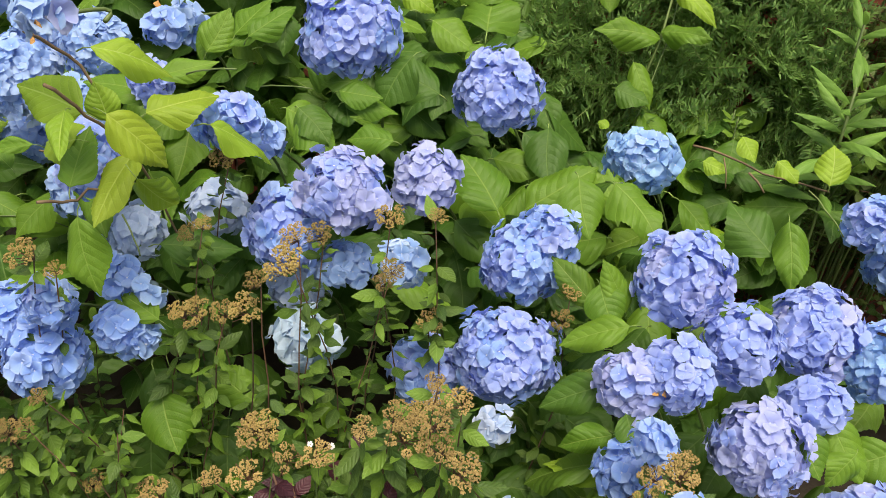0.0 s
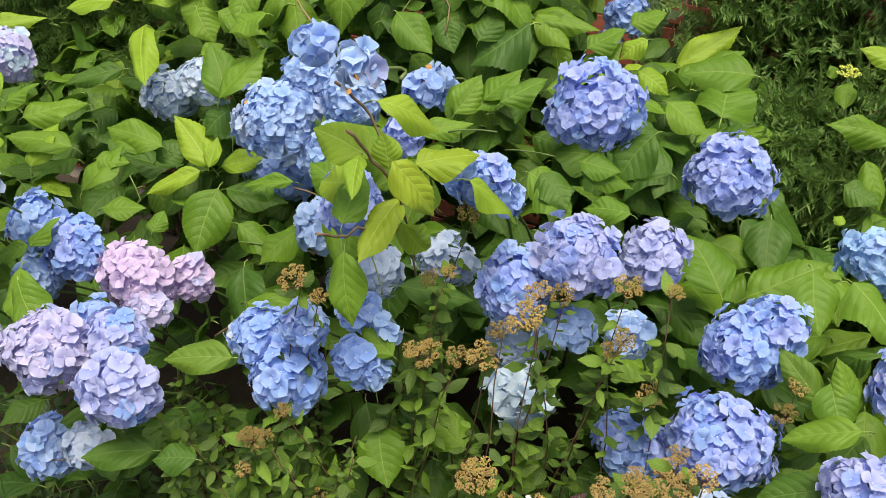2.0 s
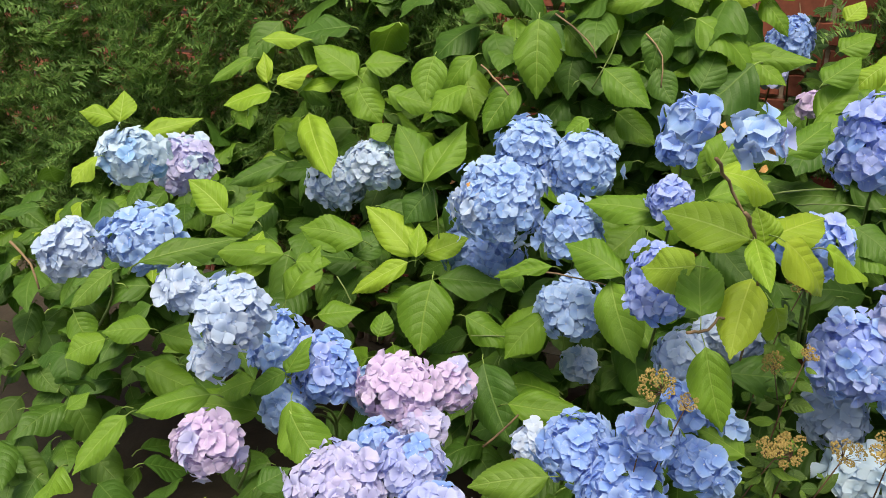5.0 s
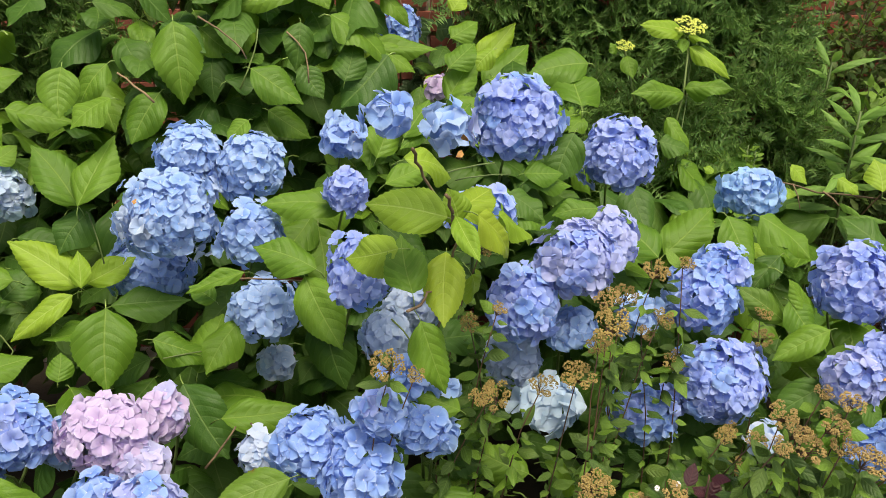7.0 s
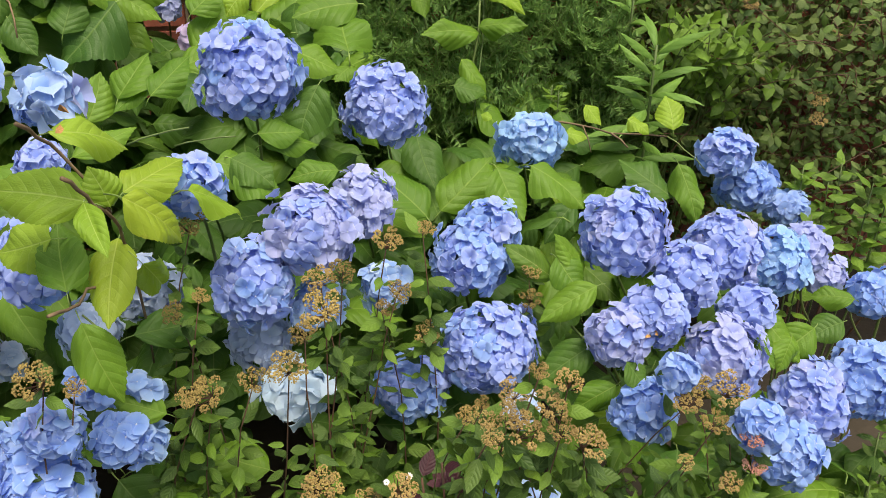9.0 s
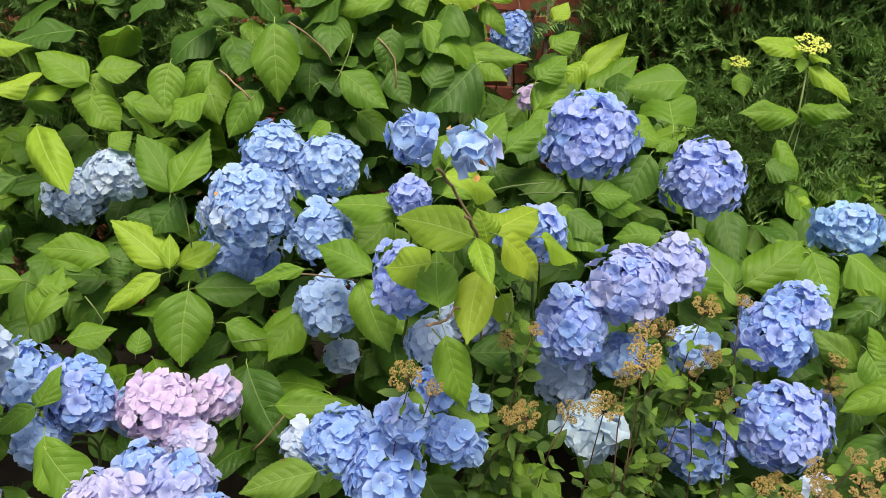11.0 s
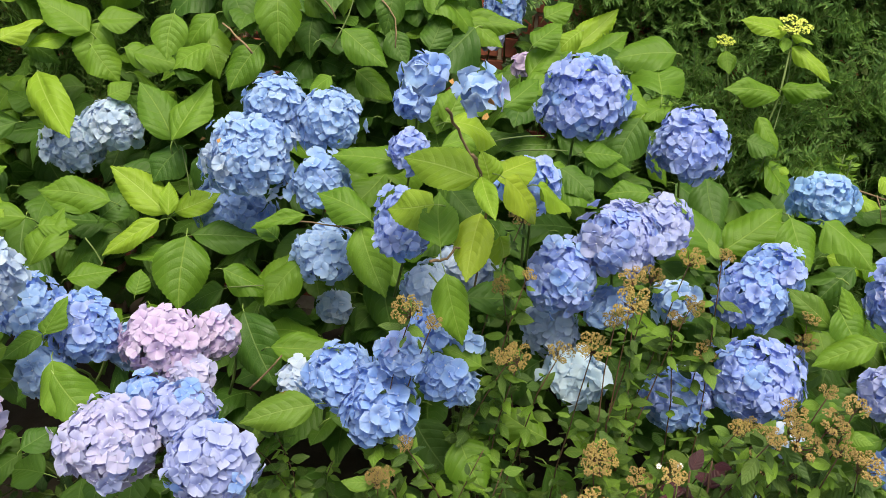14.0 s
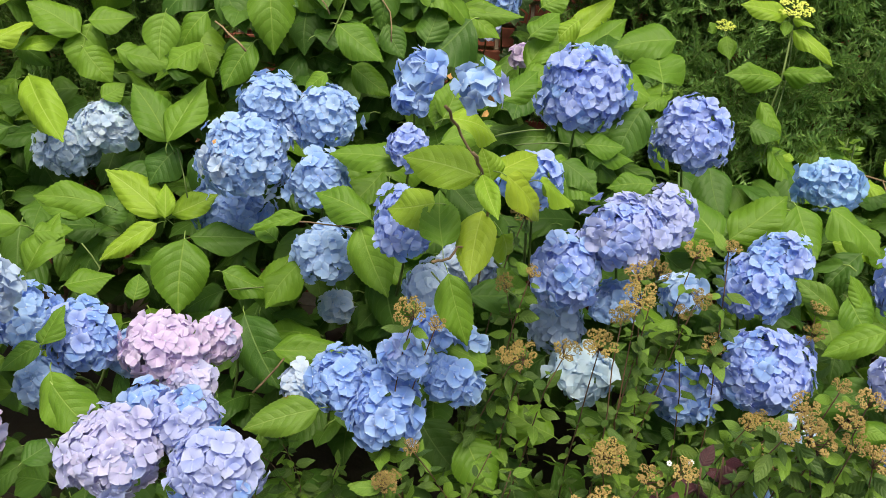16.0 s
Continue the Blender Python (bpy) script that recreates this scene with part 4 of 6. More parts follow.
leaf(middle, (-0.048, 1.485, 1.225), (-0.102, 1.449, 1.197), 0.037, "green", 2)
leaf(middle, (0.300, 1.844, 1.264), (0.172, 1.819, 1.252), 0.098, "green", 0)
leaf(middle, (0.111, 1.566, 1.249), (0.198, 1.576, 1.240), 0.057, "green", 1)
leaf(middle, (0.233, 1.552, 1.134), (0.129, 1.557, 1.166), 0.078, "deep", 1)
leaf(east, (0.902, 1.246, 0.863), (0.956, 1.183, 0.809), 0.063, "green", 1)
leaf(east, (0.860, 1.213, 0.857), (0.894, 1.166, 0.816), 0.062, "green", 0)

# ---- the sprig that stands out before the middle shrub, and leaves by the lower heads ----
leaf(middle, (-0.046, 0.994, 1.255), (-0.144, 1.008, 1.270), 0.064, "lime", 0, (0.05, -0.75, 0.65))
leaf(middle, (-0.042, 1.074, 1.173), (-0.049, 0.980, 1.118), 0.056, "yellow", 0, (-0.1, -0.95, 0.35))
leaf(middle, (-0.011, 1.029, 1.162), (0.007, 1.098, 1.075), 0.042, "lime", 3, (0.1, -0.8, 0.6))
leaf(middle, (-0.032, 1.094, 1.220), (0.030, 1.167, 1.240), 0.060, "yellow", 1, (0.1, -0.6, 0.8))
leaf(middle, (-0.010, 0.986, 1.261), (0.051, 1.014, 1.197), 0.052, "yellow", 3, (0.1, -0.6, 0.8))
leaf(middle, (-0.039, 0.956, 1.271), (-0.015, 0.902, 1.241), 0.028, "lime", 5)
leaf(middle, (-0.105, 1.050, 1.189), (-0.179, 1.075, 1.166), 0.058, "lime", 4, (0, -0.8, 0.6))
leaf(middle, (-0.087, 1.003, 1.149), (-0.102, 1.079, 1.194), 0.056, "green", 7, (0.1, -0.9, 0.5))
leaf(middle, (-0.077, 0.995, 1.114), (-0.041, 0.958, 1.027), 0.052, "green", 1, (0.2, -0.9, 0.5))
leaf(middle, (-0.059, 1.133, 1.005), (0.045, 1.179, 0.996), 0.055, "deep", 0)
leaf(middle, (0.033, 1.134, 1.201), (0.100, 1.195, 1.143), 0.046, "lime", 1)
leaf(middle, (-0.095, 1.091, 1.295), (-0.015, 1.151, 1.271), 0.050, "lime", 6)
leaf(middle, (-0.030, 1.016, 1.238), (-0.044, 1.016, 1.283), 0.050, "lime", 5)
leaf(east, (0.589, 1.191, 0.880), (0.499, 1.172, 0.829), 0.060, "deep", 0)
leaf(east, (0.607, 1.133, 0.842), (0.537, 1.119, 0.810), 0.045, "green", 1)
leaf(east, (0.553, 1.298, 0.937), (0.478, 1.315, 0.997), 0.050, "spotted", 3)
leaf(east, (0.599, 1.293, 0.940), (0.555, 1.302, 1.016), 0.045, "green", 0)

# ---- the budding shoots before the yew ----
leaf(east, (0.585, 2.100, 1.284), (0.471, 2.060, 1.316), 0.062, "lime", 0, (0, -0.7, 0.7))
leaf(east, (0.601, 2.090, 1.254), (0.695, 2.030, 1.208), 0.052, "lime", 3, (0, -0.7, 0.7))
leaf(east, (0.589, 2.050, 1.147), (0.459, 2.000, 1.174), 0.066, "green", 1, (0, -0.7, 0.7))
leaf(east, (0.588, 2.050, 1.162), (0.686, 2.000, 1.180), 0.055, "green", 4, (0, -0.7, 0.7))
leaf(east, (0.544, 2.020, 1.098), (0.596, 1.960, 1.031), 0.050, "green", 3, (0, -0.7, 0.7))
leaf(east, (0.466, 2.150, 1.220), (0.474, 2.100, 1.177), 0.045, "green", 0, (0, -0.7, 0.7))
leaf(east, (0.438, 2.150, 1.224), (0.423, 2.150, 1.251), 0.030, "green", 1, (0, -0.7, 0.7))
leaf(east, (0.598, 2.100, 1.279), (0.637, 2.060, 1.276), 0.024, "lime", 1, (0, -0.7, 0.7))
leaf(east, (0.590, 2.100, 1.272), (0.576, 2.060, 1.246), 0.028, "green", 2, (0, -0.7, 0.7))
leaf(middle, (0.271, 1.740, 1.198), (0.269, 1.860, 1.264), 0.115, "green", 4, (0, -0.7, 0.7))
leaf(middle, (0.278, 1.740, 1.171), (0.243, 1.700, 1.160), 0.045, "green", 1)

# ---- the rest of the hydrangeas' foliage ----
EYE = Vector((0.1, 0.08, 1.6))


def canopy(x, y):
    """Height of the top of the foliage."""
    return 0.49 + 0.013 * x + 0.462 * y - 0.107 * x * x - 0.075 * x * y - 0.041 * y * y


def hides(p, more=0.045):
    """Whether a leaf here would stand before a flower head."""
    for c, r in HEADS:
        way = EYE - c
        k = (p - c).dot(way) / way.length_squared
        if k > -0.02 and (p - (c + way * k)).length < r + more:
            return True
    return False


def fill_leaves():
    rnd = random.Random(11)
    made = {0: 0, 1: 0, 2: 0}
    rest = {0: Soup(), 1: Soup(), 2: Soup()}
    spots = []
    while len(spots) < 1500:
        x, y = rnd.uniform(-2.1, 1.3), rnd.uniform(0.75, 2.25)
        if x > 1.0 and y < 1.0 or x > -0.3 and y < 1.08 or y < 0.8 or x + 0.25 * (y - 1.2) > 1.12:
            continue
        deep = 0.03 + rnd.random() ** 1.3 * 0.5
        z = canopy(x, y) - 0.1 - 0.08 * max(0, 1.5 - y) - deep
        if y < 1.25 and x < -0.2 and rnd.random() < 0.9:
            continue
        if y < 1.38 and -0.9 < x < 0.2:
            if rnd.random() < 0.4:
                continue
            z -= 0.1
        if z < 0.08:
            continue
        p = Vector((x, y, z))
        if hides(p):
            continue
        spots.append((deep, p))
    while len(spots) < 2150:
        x, y = rnd.uniform(-1.25, 0.22), rnd.uniform(1.7, 2.4)
        z = rnd.uniform(0.9, 1.3 + 0.3 * min(1, (y - 1.6) * 2.5)) - 0.25 * max(0, -x - 0.85)
        if x < -0.65 and z > 0.9 and rnd.random() < 0.7 or x > -0.16 and z > 1.21:
            continue
        p = Vector((x, y, z))
        if hides(p):
            continue
        spots.append((0.25 - 0.2 * rnd.random(), p))
    while len(spots) < 2270:
        p = Vector((rnd.uniform(-0.6, -0.18), rnd.uniform(2.2, 2.45), rnd.uniform(1.05, 1.32)))
        if not hides(p):
            spots.append((0.02 + 0.1 * rnd.random(), p))
    while len(spots) < 2360:
        p = Vector((rnd.uniform(-2.3, -1.25), rnd.uniform(1.1, 2.0), rnd.uniform(0.7, 0.92)))
        if not hides(p):
            spots.append((0.1 + 0.1 * rnd.random(), p))
    while len(spots) < 2420:
        p = Vector((rnd.uniform(-1.6, -0.55), rnd.uniform(0.75, 1.25), rnd.uniform(0.25, 0.5)))
        if not hides(p):
            spots.append((0.4, p))
    while len(spots) < 2900:
        p = Vector((rnd.uniform(-1.3, 1.05), rnd.uniform(1.85, 2.5), rnd.uniform(0.2, 0.85)))
        if not hides(p):
            spots.append((0.45, p))
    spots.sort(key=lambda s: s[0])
    for deep, p in spots:
        which = 0 if p.x < -0.55 else 2 if p.x > 0.5 else 1
        a = rnd.gauss(-math.pi / 2, 1.25)
        d = Vector((math.cos(a), math.sin(a), rnd.uniform(-0.95, 0.15))).normalized()
        length = rnd.uniform(0.09, 0.145)
        width = length * rnd.uniform(0.56, 0.72)
        up = Vector((rnd.uniform(-0.4, 0.4), rnd.uniform(-0.6, 0.1), 0.9))
        kind = rnd.choices(("green", "deep", "lime", "spotted"), (5, 7, 0.5, 0.6))[0]
        k = rnd.randrange(len(SHAPES))
        m = aligned(p - d * length / 2, p + d * length / 2, up, width)
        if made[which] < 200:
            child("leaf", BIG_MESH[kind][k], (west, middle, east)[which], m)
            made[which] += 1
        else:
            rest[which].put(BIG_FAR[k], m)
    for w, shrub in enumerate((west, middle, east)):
        # older inner leaves; one darker green for all puts interior shade into their colour
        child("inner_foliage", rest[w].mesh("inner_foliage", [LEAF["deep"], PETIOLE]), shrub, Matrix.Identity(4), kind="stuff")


fill_leaves()

# ---- small-leaved spirea in front ----
SMALL = [leaf_soup(8, 2, *sh, teeth=0.06, stalk=0.0, seed=20 + i) for i, sh in enumerate(((0.15, 0.2, 0.05, 0.0), (0.35, 0.1, 0.1, 0.1), (0.05, 0.35, 0.05, -0.1), (0.5, 0.15, 0.1, 0.0)))]


def shoot(points, leaves, length, width, gap=0.016, start=0.35, rnd=None, loose=False):
    """Poses of leaves set in turn along a stem."""
    out = []
    pts = [Vector(p) for p in points]
    total = sum((b - a).length for a, b in zip(pts, pts[1:]))
    run, turn = total * start, rnd.uniform(0, 6)
    while run < total:
        left, i = run, 0
        while i < len(pts) - 2 and left > (pts[i + 1] - pts[i]).length:
            left -= (pts[i + 1] - pts[i]).length
            i += 1
        d = (pts[i + 1] - pts[i]).normalized()
        p = pts[i] + d * left
        a = d.orthogonal().normalized()
        side = (a * math.cos(turn) + d.cross(a) * math.sin(turn))
        way = (side + d * rnd.uniform(0.2, 0.8) + Vector((0, -0.25, rnd.uniform(-0.3, 0.25)))).normalized()
        if loose:
            way = (side + d * rnd.uniform(-0.1, 0.8) + Vector((0, -0.1, rnd.uniform(-0.7, 0.2)))).normalized()
        s = length * rnd.uniform(0.45 if loose else 0.65, 1.3) * (1 - 0.25 * run / total)
        out.append((aligned(p + way * 0.004, p + way * (0.004 + s), Vector((rnd.uniform(-1, 1), rnd.uniform(-1.1, 0.7), 0.9)) if loose else Vector((rnd.uniform(-0.3, 0.3), -0.4, 1)), s * width * rnd.uniform(0.85, 1.15)), rnd.randrange(leaves)))
        turn += 2.4
        run += gap * rnd.uniform(0.6, 1.5)
    return out


def bead_cluster(seed):
    """A flat-topped cluster of tiny dry capsules on hair-thin stalks, one in radius."""
    rnd = random.Random(seed)
    s = Soup()
    clumps = [(Vector((0, 0, 0.3)), 0.3)]
    for k in range(7):
        a, r = k * 0.9 + rnd.uniform(-0.3, 0.3), rnd.uniform(0.5, 0.78)
        clumps.append((Vector((r * math.cos(a), r * math.sin(a), 0.3 * (1 - r * r) + rnd.uniform(-0.12, 0.1))), rnd.uniform(0.22, 0.36)))
    for k in range(330):
        c, w = clumps[k % 8]
        d = Vector([rnd.gauss(0, 1) for _ in range(3)]).normalized()
        p = c + Vector((d.x, d.y, abs(d.z) * 0.8 - 0.1)) * w * rnd.uniform(0.7, 1.0)
        e = rnd.uniform(0.045, 0.078)
        t = Matrix.Translation(p) @ Euler((rnd.uniform(0, 3), rnd.uniform(0, 3), 0)).to_matrix().to_4x4() @ Matrix.Scale(e, 4)
        s.add([t @ Vector(v) for v in ((1, 0, 0), (0, 1, 0), (-1, 0, 0), (0, -1, 0), (0, 0, 0.8), (0, 0, -0.8))], [(0, 1, 4), (1, 2, 4), (2, 3, 4), (3, 0, 4), (1, 0, 5), (2, 1, 5), (3, 2, 5), (0, 3, 5)], 0)
    for k in range(16):
        a, r = rnd.uniform(0, 6.283), rnd.uniform(0.3, 0.9)
        s.tube([(0, 0, -0.75), (r * math.cos(a) * 0.5, r * math.sin(a) * 0.5, -0.3), (r * math.cos(a), r * math.sin(a), 0.15)], 0.03, 0.018, 3, 1)
    return s


CLUSTERS = [bead_cluster(i) for i in range(5)]
CLUSTER_MESH = {k: [c.mesh("seed_head", [m, STEM_RED], False) for c in CLUSTERS] for k, m in (("brown", DRIED), ("tan", DRIED_PALE), ("pink", PINK_SPENT))}
SMALL_MESH = [[s.mesh("spirea_leaf", [m, PETIOLE]) for s in SMALL] for m in (SMALL_LEAF, SMALL_LEAF_LIGHT)]
spirea_front = thing("spirea_shrub", (0.25, 1.05, 0), "low spirea shrub with small leaves and brown spent flower clusters", "shrub", "spireas")
_sp = random.Random(31)
_sp_leaves, _sp_rest = [], [Soup(), Soup()]


def spirea_stem(top, rad=0.0012, start=0.3, gap=0.0078, length=0.038):
    top = Vector(top)
    root = Vector((0.25 + (top.x - 0.25) * 0.55 + _sp.uniform(-0.05, 0.05), 1.06 + (top.y - 1.0) * 0.4 + _sp.uniform(-0.05, 0.05), 0.02))
    pts = bent(root, top, (0.25 * (top.x - root.x) + _sp.uniform(-0.09, 0.09), 0.03 + _sp.uniform(-0.05, 0.05), 0.03), 12)
    kink, ph = _sp.uniform(0.003, 0.009), _sp.uniform(0, 6)
    pts = [p + Vector((math.sin(i * 1.3 + ph), math.cos(i * 1.1 + ph), 0)) * kink * min(1, (12 - i) / 3) for i, p in enumerate(pts)]
    child("stem", Soup().tube(pts, rad * 1.6, rad * 0.7, 5).mesh("stem", [STEM_RED]), spirea_front, Matrix.Identity(4))
    _sp_leaves.extend(shoot(pts, len(SMALL), length * _sp.uniform(0.8, 1.25), 0.5, gap, start, _sp, True))
    return pts


_made_clusters = 0


def spent_cluster(at, size, kind):
    """A spent cluster at the end of its own stem."""
    global _made_clusters
    at = Vector(at)
    face = Vector((_sp.uniform(-0.3, 0.3), -0.45 + _sp.uniform(-0.25, 0.2), 0.85)).normalized()
    m = Matrix.Translation(at) @ face.to_track_quat("Z", "Y").to_matrix().to_4x4() @ Matrix.Rotation(_sp.uniform(0, 6), 4, "Z") @ Matrix.Scale(size * 1.04, 4)
    child("seed_head", CLUSTER_MESH[kind][_made_clusters % len(CLUSTERS)], spirea_front, m, {"brown": "dry brown seed head", "tan": "dry tan seed head", "pink": "fading salmon-pink flower"}[kind])
    _made_clusters += 1
    spirea_stem(at - face * size * 0.7)


# spent flower clusters: place and size
spent_cluster((-0.119, 0.944, 1.082), 0.0232, "brown")
spent_cluster((-0.085, 0.949, 1.063), 0.0137, "brown")
spent_cluster((0.030, 1.061, 0.956), 0.0252, "brown")
spent_cluster((0.132, 1.010, 1.019), 0.0253, "brown")
spent_cluster((0.178, 1.032, 1.083), 0.0294, "brown")
spent_cluster((0.204, 1.077, 1.105), 0.0188, "brown")
spent_cluster((0.153, 0.999, 1.072), 0.0163, "brown")
spent_cluster((0.271, 1.156, 1.102), 0.0218, "brown")
spent_cluster((0.283, 1.135, 1.035), 0.0190, "brown")
spent_cluster((0.264, 1.153, 1.000), 0.0162, "tan")
spent_cluster((0.327, 1.189, 0.928), 0.0207, "brown")
spent_cluster((0.515, 1.301, 0.952), 0.0170, "brown")
spent_cluster((0.510, 1.274, 0.918), 0.0188, "brown")
spent_cluster((0.326, 1.189, 1.098), 0.0145, "brown")
spent_cluster((0.404, 0.893, 1.067), 0.0129, "tan")
spent_cluster((0.433, 0.882, 1.059), 0.0168, "tan")
spent_cluster((0.411, 0.872, 1.036), 0.0219, "tan")
spent_cluster((0.422, 0.856, 1.013), 0.0180, "tan")
spent_cluster((0.449, 0.845, 1.002), 0.0232, "tan")
spent_cluster((0.388, 1.078, 0.878), 0.0131, "brown")
spent_cluster((0.369, 0.872, 1.026), 0.0193, "tan")
spent_cluster((0.371, 0.968, 0.940), 0.0161, "tan")
spent_cluster((0.377, 1.012, 0.861), 0.0157, "tan")
spent_cluster((0.356, 1.025, 0.905), 0.0170, "brown")
spent_cluster((0.693, 1.044, 0.889), 0.0250, "brown")
spent_cluster((0.670, 0.945, 0.966), 0.0253, "tan")
spent_cluster((0.658, 1.017, 0.893), 0.0211, "tan")
spent_cluster((0.645, 0.918, 0.941), 0.0205, "brown")
spent_cluster((0.674, 0.882, 0.947), 0.0185, "pink")
spent_cluster((0.685, 0.884, 0.897), 0.0161, "pink")
spent_cluster((0.604, 0.903, 0.899), 0.0117, "tan")
spent_cluster((0.650, 0.876, 0.884), 0.0160, "tan")
spent_cluster((0.163, 0.971, 0.864), 0.0264, "brown")
spent_cluster((0.257, 0.934, 0.882), 0.0215, "tan")
spent_cluster((0.013, 1.053, 0.957), 0.0206, "brown")
spent_cluster((0.090, 1.030, 0.991), 0.0197, "brown")
spent_cluster((0.155, 0.966, 0.862), 0.0256, "tan")
spent_cluster((0.215, 0.939, 0.859), 0.0205, "tan")
spent_cluster((0.119, 0.917, 0.814), 0.0178, "tan")
spent_cluster((0.052, 0.889, 0.791), 0.0267, "tan")
spent_cluster((-0.137, 0.877, 0.852), 0.0177, "tan")
spent_cluster((-0.139, 0.861, 0.810), 0.0133, "tan")
spent_cluster((-0.049, 0.908, 0.763), 0.0170, "brown")
spent_cluster((-0.107, 0.905, 0.896), 0.0133, "tan")
spent_cluster((-0.138, 0.869, 0.864), 0.0159, "brown")
spent_cluster((-0.135, 0.898, 0.839), 0.0175, "brown")
spent_cluster((0.157, 0.934, 0.814), 0.0244, "tan")
spent_cluster((0.382, 0.868, 1.008), 0.0235, "tan")
spent_cluster((0.387, 0.989, 0.853), 0.0253, "tan")
spent_cluster((0.341, 0.849, 1.021), 0.0158, "tan")
spent_cluster((0.395, 0.957, 0.987), 0.0204, "tan")
spent_cluster((0.176, 1.060, 1.107), 0.0190, "tan")
spent_cluster((0.016, 1.198, 1.124), 0.0240, "brown")
spent_cluster((-0.004, 1.118, 1.040), 0.0170, "brown")
spent_cluster((0.034, 1.093, 1.075), 0.0140, "brown")


def spirea_foliage():
    tries = 0
    tops = 0
    while tops < 70 and tries < 4000:
        tries += 1
        x, y = _sp.uniform(-0.42, 0.85), _sp.uniform(0.82, 1.12)
        z = _sp.uniform(0.6, 0.93) - 0.12 * max(0, 0.1 - x)
        p = Vector((x, y, z))
        if hides(p):
            continue
        spirea_stem(p, 0.001, 0.4, 0.007, 0.035)
        tops += 1
    _sp.shuffle(_sp_leaves)
    pale = Vector((0.138, 1.185, 0.85))

    def before_pale(p):
        way = EYE - pale
        k = (p - pale).dot(way) / way.length_squared
        return k > -0.02 and (p - (pale + way * k)).length < 0.058

    _sp_leaves[:] = [q for q in _sp_leaves if not before_pale(q[0].translation) or _sp.random() < 0.03]
    _sp_leaves[:] = [q for q in _sp_leaves if not hides(q[0].translation, 0.0) or _sp.random() < 0.42]
    near = [q for q in _sp_leaves if q[0].translation.z > 0.6]
    far = [q for q in _sp_leaves if q[0].translation.z <= 0.6]
    for k, (m, i) in enumerate(near):
        light = _sp.random() < 0.36
        if k < 300:
            child("leaf", SMALL_MESH[light][i], spirea_front, m)
        else:
            _sp_rest[light].put(SMALL[i], m)
    for m, i in far:
        _sp_rest[0].put(SMALL[i], m)
    for s, mat in zip(_sp_rest, (SMALL_LEAF, SMALL_LEAF_LIGHT)):
        child("small_foliage", s.mesh("small_foliage", [mat, PETIOLE]), spirea_front, Matrix.Identity(4), kind="stuff")


spirea_foliage()

# ---- yew behind ----
def yew_spray(seed):
    """A yew shoot, one long, with needles all along it and a few side shoots."""
    rnd = random.Random(seed)
    s = Soup()

    def twig(a, b, n):
        a, b = Vector(a), Vector(b)
        d = (b - a).normalized()
        side = d.cross(Vector((0, 0, 1))).normalized()
        s.tube([a, b], 0.011, 0.005, 3, 1)
        for i in range(n):
            t = (i + 1) / n
            p = a.lerp(b, t)
            for q in (-1, 1):
                turn = q * 1.35 + rnd.uniform(-0.5, 0.5)
                w = (side * math.sin(turn) + side.cross(d) * math.cos(turn) + d * rnd.uniform(0.35, 0.7)).normalized()
                l = 0.175 * rnd.uniform(0.75, 1.2) * (1 - 0.35 * t * t)
                across = w.cross(Vector((rnd.uniform(-0.6, 0.6), rnd.uniform(-0.6, 0.6), 1))).normalized() * 0.026
                s.add([p + across, p + w * l, p - across + w * l * 0.12], [(0, 1, 2)], 0, [(1, 0.2), (0.5, 1), (0, 0.3)])

    twig((0, 0, 0), (0, 1, 0.1), 17)
    for k in range(3):
        t = rnd.uniform(0.1, 0.7)
        q = rnd.choice((-1, 1))
        twig((0, t, 0.1 * t), (q * rnd.uniform(0.3, 0.5), t + rnd.uniform(0.25, 0.45), 0.1 * t + rnd.uniform(-0.05, 0.2)), 8)
    return s


SPRAYS = [yew_spray(i) for i in range(6)]
SPRAY_MESH = [s.mesh("yew_shoot", [YEW, STEM_GREEN], False) for s in SPRAYS]


